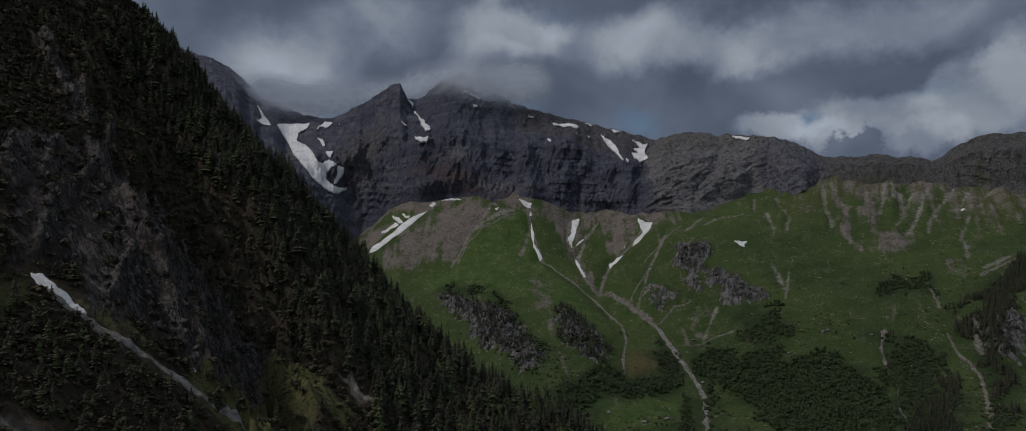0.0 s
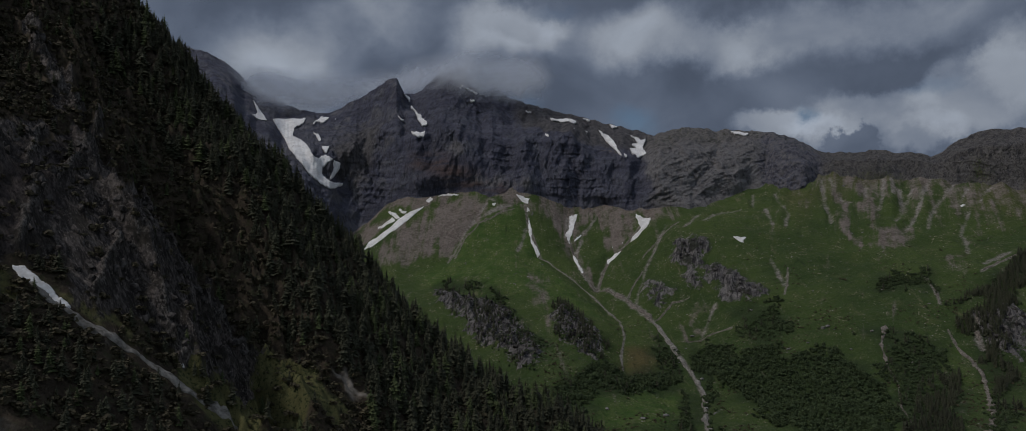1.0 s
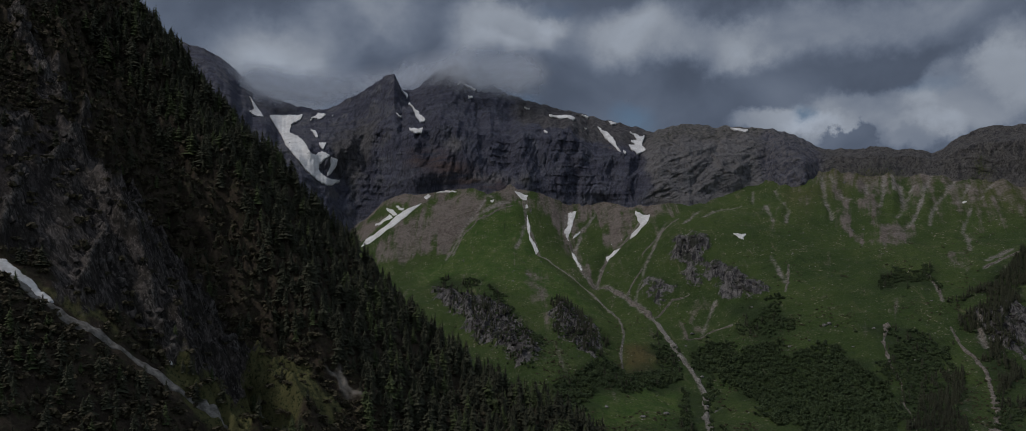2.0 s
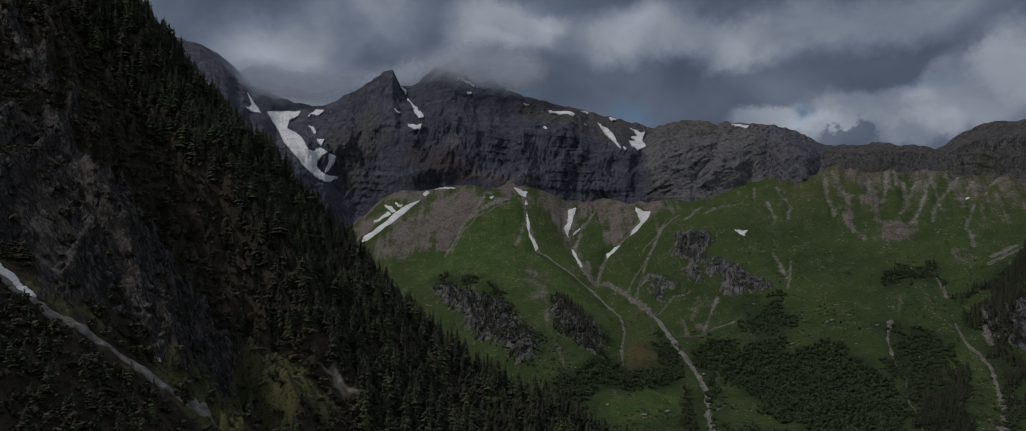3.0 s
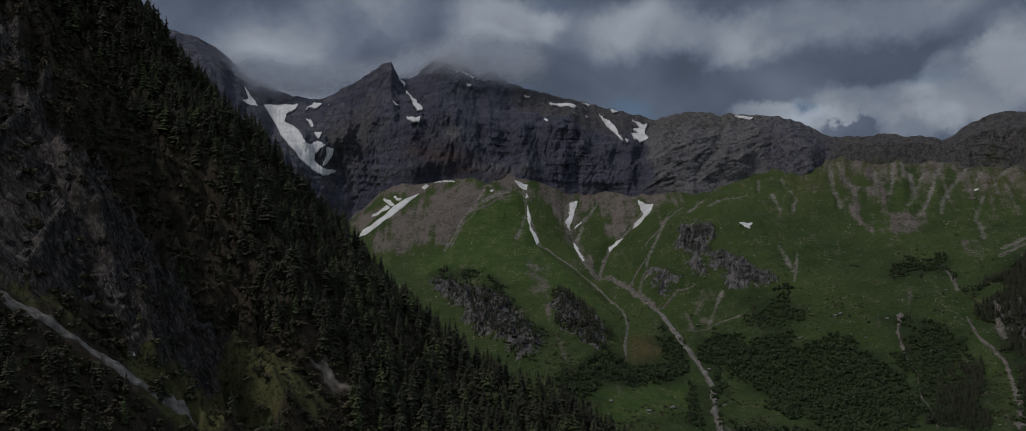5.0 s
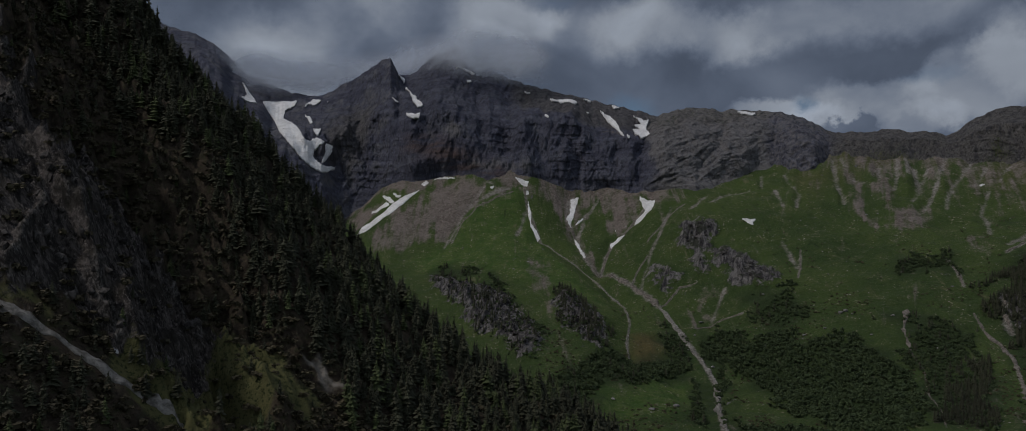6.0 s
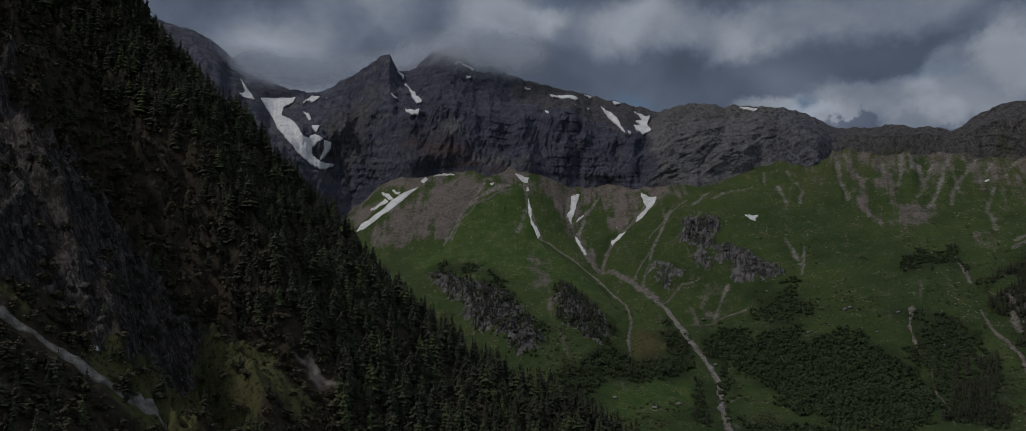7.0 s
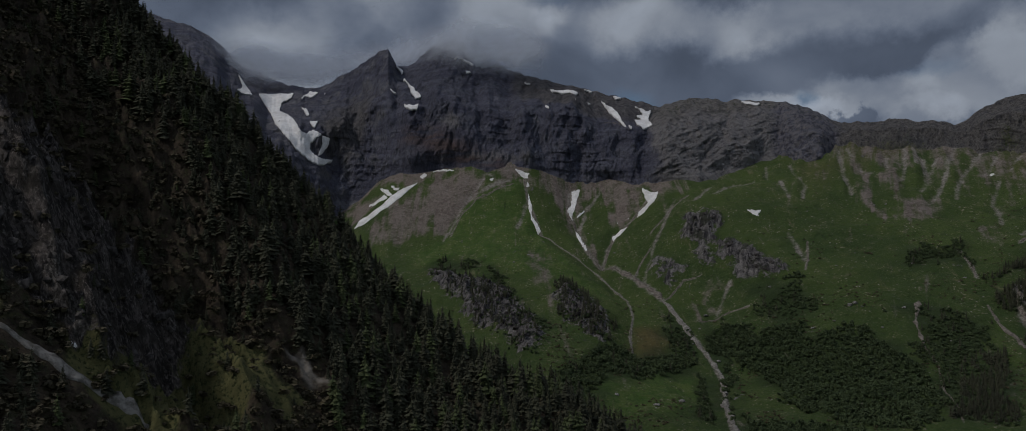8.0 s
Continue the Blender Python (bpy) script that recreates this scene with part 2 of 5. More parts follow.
def massif(b, v):
    """The rock wall: bearing in degrees to the right of north, and 0 at the foot to 1 on the crest, 1.6 far down behind."""
    b, v = np.asarray(b, float), np.asarray(v, float)
    cb, cr, cz = np.array(CREST, float).T
    fb, fr = np.array(FOOT, float).T
    top_r = np.interp(b, cb, cr)
    top_z = np.interp(b, cb, cz) + 5 * fbm(b * 30, 0 * b, 24, 4, 51)
    low_r = np.interp(b, fb, fr)
    a = np.radians(b)
    low_z = ground_height(low_r * np.sin(a), low_r * np.cos(a)) - 8
    up, over = np.clip(v, 0, 1), np.clip(v - 1, 0, 1)
    s = b * 33
    craggy = ramp(b, 9.3, 10.8) * (1 - ramp(b, 21.3, 22.6))
    bench = np.interp(b, *np.array(RIM, float).T) + 0.05 * fbm(s, 0 * b, 70, 3, 57)
    low = 0.30 + 0.10 * ramp(-b, 7.5, 11)
    cliff = np.where(up < bench, low * up / bench, low + (1 - low) * (up - bench) / (1 - bench))
    reach = cliff * (1 - craggy) + craggy * (0.45 * up + 0.55 * up ** 3)
    r = low_r + (top_r - low_r) * reach + over * 2200
    z = low_z + (top_z - low_z) * up - over * 700
    fade = ramp(up, 0.0, 0.16) * (1 - 0.75 * ramp(up, 0.88, 1.0))
    out = 0.0
    for line, wide, metres in RELIEF:
        d = line_distance(b + 0.25 * fbm(s, z, 60, 3, 58), 10 * up, [(p, 10 * q) for p, q in line])[0]
        out = out + metres * np.maximum(1 - d / wide, 0)
    out = out * (1 - 0.8 * ramp(up, 0.9, 1.0))
    dip = z + 0.10 * s + 14 * fbm(s, z, 170, 3, 71)
    ledge = dip / 23 - np.floor(dip / 23)
    thin = dip / 8.3 - np.floor(dip / 8.3)
    broken = ramp(grain(s, z, 80, 79), -0.4, 0.6)
    steep = 1 - ramp(up - bench, -0.04, 0.1)
    ribs = 16 * ridged(s + 0.25 * z, 0.35 * z, 130, 5, 61, 0.55) + 6 * ridged(s - 0.3 * z, z * 0.4, 34, 4, 67, 0.6)
    flutes = 9 * ridged(s + 0.1 * z + 8 * fbm(s, z, 50, 2, 68), 0.12 * z, 42, 4, 69, 0.6)
    plain = ribs + broken * (0.35 + 0.65 * steep) * (4.0 * (1 - ledge) ** 2 + 1.4 * (1 - thin)) + 0.7 * steep * flutes
    along, across = 0.90 * s + 0.43 * z, 0.90 * z - 0.43 * s
    bent = across + 9 * fbm(s, z, 90, 3, 74)
    slab = bent / 17 - np.floor(bent / 17)
    beds = 7 * ridged(0.45 * along, bent, 46, 5, 83, 0.6) + 9 * ridged(s + 0.6 * z, 0.45 * z, 60, 5, 89, 0.6) + 2.2 * (1 - slab) * ramp(grain(s, z, 55, 87), -0.1, 0.5)
    right = ramp(b, 21.3, 23.5)
    tall = np.clip((top_z - low_z) / 250, 0.25, 1.0)
    r = r + (14 - out - (plain * (1 - craggy) + beds * craggy) * (1 - 0.35 * right)) * fade * tall
    z = z + 5 * fbm(s, r, 40, 4, 81) * fade * tall
    return np.stack([r * np.sin(a), r * np.cos(a), z], -1)


# ---- end of forms ----


# ---- materials ----
def surface(name, colour, rough, bump=None, tree=None, m=None):
    t = tree
    shader = node(t, "ShaderNodeBsdfPrincipled", {"Base Color": colour, "Roughness": rough, "Specular IOR Level": 0.25})
    if bump is not None:
        height, strength, distance = bump
        b = node(t, "ShaderNodeBump", {"Height": height, "Strength": strength, "Distance": distance})
        t.links.new(b.outputs[0], shader.inputs["Normal"])
    node(t, "ShaderNodeOutputMaterial", {0: shader.outputs[0]})
    return m


def start(name):
    m = bpy.data.materials.new(name)
    t = tree_of(m)
    place = node(t, "ShaderNodeNewGeometry").outputs["Position"]
    return m, t, place


def cover(t, name):
    a = node(t, "ShaderNodeAttribute", attribute_name=name)
    s = node(t, "ShaderNodeSeparateColor", {0: a.outputs["Color"]})
    return s.outputs[0], s.outputs[1], s.outputs[2], a.outputs["Alpha"]


def squashed(t, place, by):
    return node(t, "ShaderNodeVectorMath", {0: place, 1: by}, operation="MULTIPLY").outputs[0]


def make_ground():
    m, t, p = start("meadow_ground")
    rock, scree, wood, bright = cover(t, "cover")
    brown, gravel, _, _ = cover(t, "wear")
    big, mid, fine = speckle(t, p, 0.006, 5), speckle(t, p, 0.035, 6, 0.65), speckle(t, p, 0.16, 6, 0.75)
    tuft = speckle(t, p, 0.42, 3, 0.7)
    grass = blend(t, between(t, big, 0.35, 0.65), (0.035, 0.063, 0.016), (0.058, 0.090, 0.022))
    grass = blend(t, between(t, mid, 0.46, 0.70, 0, 0.6), grass, (0.078, 0.098, 0.032))
    # Brighter grass, with the sunlit patch of the slope put into the colour.
    grass = blend(t, bright, grass, blend(t, between(t, mid, 0.35, 0.65), (0.046, 0.094, 0.018), (0.080, 0.118, 0.030)))
    grass = blend(t, brown, grass, blend(t, fine, (0.13, 0.092, 0.038), (0.07, 0.075, 0.028)))
    grass = blend(t, between(t, fine, 0.36, 0.50, 0.5, 0.0), grass, (0.018, 0.036, 0.012))
    grass = blend(t, between(t, tuft, 0.55, 0.66, 0, 0.6), grass, (0.13, 0.135, 0.07))
    spots = speckle(t, p, 0.22, 2, 0.5)
    grass = blend(t, calc(t, "MULTIPLY", between(t, spots, 0.62, 0.68, 0, 0.85), between(t, mid, 0.42, 0.6)), grass, (0.22, 0.21, 0.15))
    grass = blend(t, calc(t, "MULTIPLY", between(t, spots, 0.35, 0.30, 0, 0.6), between(t, big, 0.40, 0.6)), grass, (0.012, 0.022, 0.009))
    rills = speckle(t, squashed(t, p, (1.0, 0.22, 0.3)), 0.05, 6, 0.7, 0.5)
    grass = blend(t, between(t, rills, 0.60, 0.72, 0, 0.55), grass, (0.17, 0.155, 0.095))
    grass = blend(t, between(t, rills, 0.40, 0.30, 0, 0.6), grass, (0.022, 0.040, 0.012))
    stones = node(t, "ShaderNodeTexVoronoi", {"Vector": p, "Scale": 0.10, "Randomness": 1.0}).outputs["Distance"]
    grass = blend(t, calc(t, "MULTIPLY", between(t, stones, 0.17, 0.08), between(t, mid, 0.48, 0.6)), grass, (0.28, 0.27, 0.25))
    colour = grass
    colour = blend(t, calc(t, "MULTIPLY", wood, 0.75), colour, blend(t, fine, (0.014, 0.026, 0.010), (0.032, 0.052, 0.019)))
    s = blend(t, between(t, mid, 0.35, 0.65), (0.128, 0.098, 0.090), (0.198, 0.165, 0.152))
    s = blend(t, between(t, fine, 0.42, 0.66), s, (0.250, 0.216, 0.202))
    s = blend(t, between(t, tuft, 0.48, 0.36, 0, 0.6), s, (0.055, 0.055, 0.035))
    patchy = calc(t, "ADD", calc(t, "MULTIPLY_ADD", mid, 1.0, -0.5), calc(t, "MULTIPLY_ADD", fine, 0.5, -0.25))
    downhill = node(t, "ShaderNodeMapping", {"Vector": p, "Rotation": (0.0, 0.0, 0.45)}).outputs[0]
    east = between(t, node(t, "ShaderNodeSeparateXYZ", {0: p}).outputs[0], 350, 550)
    along = node(t, "ShaderNodeMix", {0: east, 4: p, 5: downhill}, data_type="VECTOR").outputs[1]
    rilled = calc(t, "ADD", patchy, calc(t, "MULTIPLY_ADD", speckle(t, squashed(t, along, (1.0, 0.10, 0.10)), 0.06, 4, 0.6, 0.3), 2.0, -1.0))
    colour = blend(t, between(t, calc(t, "ADD", scree, rilled), 0.22, 0.86, 0, 0.92), colour, s)
    warp = node(t, "ShaderNodeVectorMath", {0: p, 1: squashed(t, node(t, "ShaderNodeTexNoise", {"Vector": p, "Scale": 0.09, "Detail": 4.0}).outputs["Color"], (14.0, 14.0, 14.0))}, operation="ADD").outputs[0]
    blocks = node(t, "ShaderNodeTexVoronoi", {"Vector": squashed(t, warp, (1.0, 0.7, 0.5)), "Scale": 0.11}).outputs
    chips = node(t, "ShaderNodeTexVoronoi", {"Vector": squashed(t, warp, (1.0, 0.8, 0.6)), "Scale": 0.30}).outputs
    slabs, cracks = speckle(t, p, 0.045, 6, 0.68, 0.4), chips["Distance"]
    fins = speckle(t, squashed(t, node(t, "ShaderNodeMapping", {"Vector": p, "Rotation": (0.0, 0.0, 0.3)}).outputs[0], (1.0, 0.22, 0.22)), 0.17, 5, 0.7, 0.4)
    shade = node(t, "ShaderNodeSeparateColor", {0: blocks["Color"]}).outputs[0]
    chip = node(t, "ShaderNodeSeparateColor", {0: chips["Color"]}).outputs[0]
    r = blend(t, calc(t, "MULTIPLY_ADD", shade, 0.55, calc(t, "MULTIPLY", chip, 0.45)), (0.050, 0.047, 0.052), (0.22, 0.21, 0.205))
    r = blend(t, between(t, fins, 0.50, 0.40, 0, 0.85), r, (0.022, 0.021, 0.026))
    r = blend(t, between(t, fins, 0.56, 0.68, 0, 0.7), r, (0.31, 0.295, 0.28))
    r = blend(t, between(t, slabs, 0.50, 0.40, 0, 0.8), r, (0.030, 0.036, 0.022))
    colour = blend(t, between(t, calc(t, "ADD", rock, calc(t, "ADD", calc(t, "MULTIPLY_ADD", slabs, 2.4, -1.2), calc(t, "MULTIPLY_ADD", fine, 0.8, -0.4))), 0.34, 0.56), colour, r)
    colour = blend(t, between(t, calc(t, "ADD", gravel, patchy), 0.18, 0.80, 0, 0.9), colour, blend(t, between(t, fine, 0.35, 0.65), (0.12, 0.108, 0.092), (0.32, 0.30, 0.275)))
    height = calc(t, "ADD", calc(t, "MULTIPLY", mid, 2.0), calc(t, "MULTIPLY_ADD", cracks, calc(t, "MULTIPLY_ADD", rock, 3.0, 0.2), calc(t, "MULTIPLY", fine, 2.0)))
    return surface(m.name, colour, 0.95, (height, 1.0, 1.8), t, m)


def make_cliff():
    m, t, p = start("massif_rock")
    green, red, scree, pale = cover(t, "cover")
    beds = node(t, "ShaderNodeVectorMath", {0: squashed(t, p, (0.10, 0.10, 1.0)), 1: squashed(t, node(t, "ShaderNodeTexNoise", {"Vector": p, "Scale": 0.006, "Detail": 4.0}).outputs["Color"], (18.0, 18.0, 60.0))}, operation="ADD").outputs[0]
    band, lump, fine = speckle(t, beds, 0.055, 6, 0.65), speckle(t, p, 0.018, 7, 0.68, 0.5), speckle(t, squashed(t, p, (1, 1, 0.5)), 0.09, 6, 0.7)
    # Rock tones hold the distance haze: bluer, with the darks lifted.
    colour = blend(t, between(t, band, 0.36, 0.64), (0.072, 0.076, 0.115), (0.132, 0.138, 0.192))
    colour = blend(t, between(t, lump, 0.46, 0.70, 0, 0.6), colour, (0.170, 0.178, 0.208))
    colour = blend(t, between(t, fine, 0.48, 0.36, 0, 0.6), colour, (0.055, 0.058, 0.075))
    colour = blend(t, calc(t, "MULTIPLY", red, between(t, band, 0.35, 0.6)), colour, (0.120, 0.085, 0.082))
    colour = blend(t, between(t, calc(t, "ADD", pale, calc(t, "MULTIPLY_ADD", lump, 1.0, -0.5)), 0.35, 0.8, 0, 0.8), colour, (0.25, 0.245, 0.25))
    s = blend(t, fine, (0.12, 0.10, 0.085), (0.25, 0.22, 0.195))
    colour = blend(t, between(t, calc(t, "ADD", scree, calc(t, "MULTIPLY_ADD", fine, 0.8, -0.4)), 0.35, 0.7), colour, s)
    g = blend(t, between(t, fine, 0.35, 0.65), (0.046, 0.072, 0.023), (0.115, 0.120, 0.055))
    joint = speckle(t, squashed(t, p, (1.0, 1.0, 0.6)), 0.28, 5, 0.75)
    colour = blend(t, between(t, joint, 0.46, 0.34, 0, 0.75), colour, (0.045, 0.048, 0.060))
    colour = blend(t, between(t, joint, 0.56, 0.70, 0, 0.5), colour, (0.26, 0.255, 0.25))
    side, crag, brown, _ = cover(t, "wear")
    earth = blend(t, between(t, fine, 0.36, 0.64), (0.080, 0.075, 0.074), (0.172, 0.160, 0.152))
    colour = blend(t, between(t, calc(t, "ADD", brown, calc(t, "MULTIPLY_ADD", lump, 1.2, -0.6)), 0.30, 0.85, 0, 0.75), colour, earth)
    drip = speckle(t, squashed(t, p, (1.0, 1.0, 0.10)), 0.10, 5, 0.65, 0.2)
    colour = blend(t, between(t, drip, 0.50, 0.36, 0, 0.6), colour, (0.036, 0.038, 0.052))
    colour = blend(t, between(t, drip, 0.56, 0.70, 0, 0.35), colour, (0.185, 0.180, 0.185))
    colour = blend(t, between(t, calc(t, "ADD", green, calc(t, "MULTIPLY_ADD", joint, 2.0, -1.0)), 0.42, 0.72, 0, 0.85), colour, g)
    faces = speckle(t, squashed(t, node(t, "ShaderNodeMapping", {"Vector": p, "Rotation": (0.0, 0.6, 0.0)}).outputs[0], (0.30, 1.0, 1.0)), 0.085, 6, 0.72, 0.5)
    colour = blend(t, calc(t, "MULTIPLY", crag, between(t, faces, 0.45, 0.34, 0, 0.7)), colour, (0.040, 0.039, 0.045))
    colour = blend(t, calc(t, "MULTIPLY", crag, between(t, faces, 0.55, 0.68, 0, 0.65)), colour, (0.26, 0.245, 0.230))
    colour = blend(t, calc(t, "MULTIPLY", crag, between(t, fine, 0.38, 0.60, 0.0, 0.42)), colour, (0.30, 0.285, 0.28))
    colour = blend(t, calc(t, "MULTIPLY", side, between(t, joint, 0.52, 0.38, 0, 0.7)), colour, (0.036, 0.036, 0.030))
    height = calc(t, "ADD", calc(t, "MULTIPLY_ADD", band, 6.0, calc(t, "MULTIPLY", faces, 6.0)), calc(t, "MULTIPLY_ADD", lump, 6.0, calc(t, "MULTIPLY_ADD", fine, 4.0, calc(t, "MULTIPLY", joint, 2.0))))
    return surface(m.name, colour, 0.9, (height, 1.0, 2.2), t, m)


def make_spur():
    m, t, p = start("mountainside_ground")
    rock, scree, grass, dark = cover(t, "cover")
    mid, fine = speckle(t, p, 0.06, 6, 0.65), speckle(t, p, 0.45, 5, 0.7)
    soil = blend(t, between(t, mid, 0.4, 0.6), (0.028, 0.021, 0.015), (0.060, 0.046, 0.032))
    soil = blend(t, between(t, fine, 0.52, 0.68, 0, 0.6), soil, (0.085, 0.074, 0.048))
    soil = blend(t, between(t, fine, 0.46, 0.34, 0, 0.8), soil, (0.010, 0.010, 0.007))
    turf = speckle(t, p, 0.2, 5, 0.75, 0.5)
    soil = blend(t, between(t, turf, 0.52, 0.62, 0, 0.7), soil, (0.040, 0.045, 0.020))
    g = blend(t, mid, (0.064, 0.070, 0.027), (0.140, 0.130, 0.056))
    g = blend(t, between(t, fine, 0.52, 0.36), g, (0.025, 0.035, 0.012))
    colour = blend(t, between(t, calc(t, "ADD", grass, calc(t, "MULTIPLY_ADD", mid, 1.0, -0.5)), 0.35, 0.7), soil, g)
    turned = node(t, "ShaderNodeMapping", {"Vector": p, "Rotation": (0.0, 0.0, 0.55)}).outputs[0]
    slabs = speckle(t, squashed(t, turned, (0.40, 1.0, 0.4)), 0.11, 6, 0.68, 0.6)
    flute = speckle(t, squashed(t, turned, (0.35, 1.0, 0.30)), 0.30, 6, 0.70, 0.5)
    split_rock = speckle(t, squashed(t, turned, (0.5, 1.0, 0.45)), 0.85, 5, 0.70, 0.4)
    r = blend(t, between(t, flute, 0.42, 0.62), (0.025, 0.022, 0.021), (0.130, 0.113, 0.105))
    r = blend(t, between(t, split_rock, 0.52, 0.66, 0, 0.75), r, (0.235, 0.210, 0.196))
    r = blend(t, between(t, split_rock, 0.46, 0.34, 0, 0.8), r, (0.020, 0.018, 0.018))
    r = blend(t, between(t, slabs, 0.50, 0.40, 0, 0.8), r, (0.030, 0.027, 0.022))
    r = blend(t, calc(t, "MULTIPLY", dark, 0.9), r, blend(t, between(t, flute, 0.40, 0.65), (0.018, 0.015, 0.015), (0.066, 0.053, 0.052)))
    pale, _, _, _ = cover(t, "wear")
    r = blend(t, between(t, calc(t, "ADD", pale, calc(t, "MULTIPLY_ADD", slabs, 1.2, -0.6)), 0.55, 1.1, 0, 0.7), r, blend(t, between(t, split_rock, 0.40, 0.62), (0.030, 0.028, 0.026), (0.20, 0.190, 0.180)))
    colour = blend(t, between(t, calc(t, "ADD", rock, calc(t, "MULTIPLY_ADD", slabs, 1.6, -0.8)), 0.4, 0.62), colour, r)
    colour = blend(t, between(t, calc(t, "ADD", scree, calc(t, "MULTIPLY_ADD", mid, 0.8, -0.4)), 0.4, 0.7), colour, blend(t, fine, (0.14, 0.125, 0.105), (0.27, 0.25, 0.225)))
    height = calc(t, "ADD", calc(t, "MULTIPLY", mid, 1.0), calc(t, "MULTIPLY_ADD", flute, calc(t, "MULTIPLY", rock, 2.5), calc(t, "MULTIPLY_ADD", slabs, calc(t, "MULTIPLY", rock, 3.0), calc(t, "MULTIPLY", fine, 0.6))))
    return surface(m.name, colour, 0.95, (height, 1.0, 1.7), t, m)


def make_plain(name, dark, light, scale, rough=0.9, bump=0.5):
    m, t, p = start(name)
    n, k = speckle(t, p, scale, 6, 0.65), speckle(t, p, scale * 0.12, 4)
    colour = blend(t, between(t, n, 0.35, 0.65), dark, light)
    colour = blend(t, between(t, k, 0.4, 0.65, 0, 0.4), colour, tuple(0.6 * c for c in dark))
    return surface(name, colour, rough, (n, bump, 0.6), t, m)


def make_leaves(name, dark, light):
    m, t, p = start(name)
    tone = node(t, "ShaderNodeAttribute", attribute_name="tone").outputs["Fac"]
    who = node(t, "ShaderNodeObjectInfo").outputs["Random"]
    bit = node(t, "ShaderNodeNewGeometry").outputs["Random Per Island"]
    share = calc(t, "MULTIPLY_ADD", bit, 0.35, calc(t, "MULTIPLY", calc(t, "ADD", tone, who), 0.60), clamp=True)
    colour = blend(t, share, dark, light)
    return surface(name, colour, 0.75, None, t, m)


GROUND, CLIFF, SLOPE = make_ground(), make_cliff(), make_spur()
SNOW = make_plain("old_snow", (0.66, 0.65, 0.64), (0.88, 0.89, 0.91), 0.35, 0.6, 0.15)
GRAVEL = make_plain("pale_gravel", (0.105, 0.098, 0.088), (0.30, 0.285, 0.262), 0.30)
SCREE = make_plain("brown_scree", (0.095, 0.083, 0.070), (0.23, 0.205, 0.18), 0.25)
STONE = make_plain("limestone", (0.12, 0.118, 0.115), (0.34, 0.33, 0.32), 0.6)
CRAG = make_plain("dark_limestone", (0.026, 0.023, 0.023), (0.110, 0.102, 0.098), 0.45, 0.9, 0.9)
BARK = make_plain("bark", (0.035, 0.026, 0.020), (0.09, 0.07, 0.055), 3.0)
NEEDLES = make_leaves("spruce_needles", (0.024, 0.026, 0.017), (0.056, 0.060, 0.036))
LARCH = make_leaves("larch_needles", (0.036, 0.048, 0.020), (0.074, 0.094, 0.038))
ALDER = make_leaves("alder_leaves", (0.034, 0.052, 0.025), (0.074, 0.104, 0.044))
PINE = make_leaves("mountain_pine_needles", (0.034, 0.030, 0.019), (0.088, 0.076, 0.045))


# ---- building helpers ----
def mesh_of(name, verts, faces, material, smooth=False, attrs=()):
    """A mesh from an array of points and an array of faces that all have as many corners."""
    verts, faces = np.asarray(verts, np.float32).reshape(-1, 3), np.asarray(faces, np.int32)
    n, k = faces.shape
    me = bpy.data.meshes.new(name)
    me.vertices.add(len(verts))
    me.vertices.foreach_set("co", verts.ravel())
    me.loops.add(n * k)
    me.loops.foreach_set("vertex_index", faces.ravel())
    me.polygons.add(n)
    me.polygons.foreach_set("loop_start", np.arange(0, n * k, k, dtype=np.int32))
    me.polygons.foreach_set("loop_total", np.full(n, k, np.int32))
    me.polygons.foreach_set("use_smooth", np.full(n, smooth))
    for key, data in dict(attrs).items():
        data = np.asarray(data, np.float32)
        if data.ndim == 2:
            me.attributes.new(key, "FLOAT_COLOR", "POINT").data.foreach_set("color", data.ravel())
        else:
            me.attributes.new(key, "FLOAT", "POINT").data.foreach_set("value", data.ravel())
    me.update(calc_edges=True)
    me.materials.append(material)
    return me


def sheet(name, points, material, attrs=(), closed=False):
    """A smooth sheet over a grid of points, rows by columns."""
    rows, cols = points.shape[:2]
    i = np.arange(rows * cols).reshape(rows, cols)
    if closed:
        i = np.concatenate([i, i[:, :1]], 1)
    faces = np.stack([i[:-1, :-1], i[:-1, 1:], i[1:, 1:], i[1:, :-1]], -1).reshape(-1, 4)
    return new(name, mesh_of(name, points.reshape(-1, 3), faces, material, True, attrs))


def part(name, mesh, parent, label=""):
    ob = new(name, mesh)
    ob.parent = parent
    return tagged(ob, label)


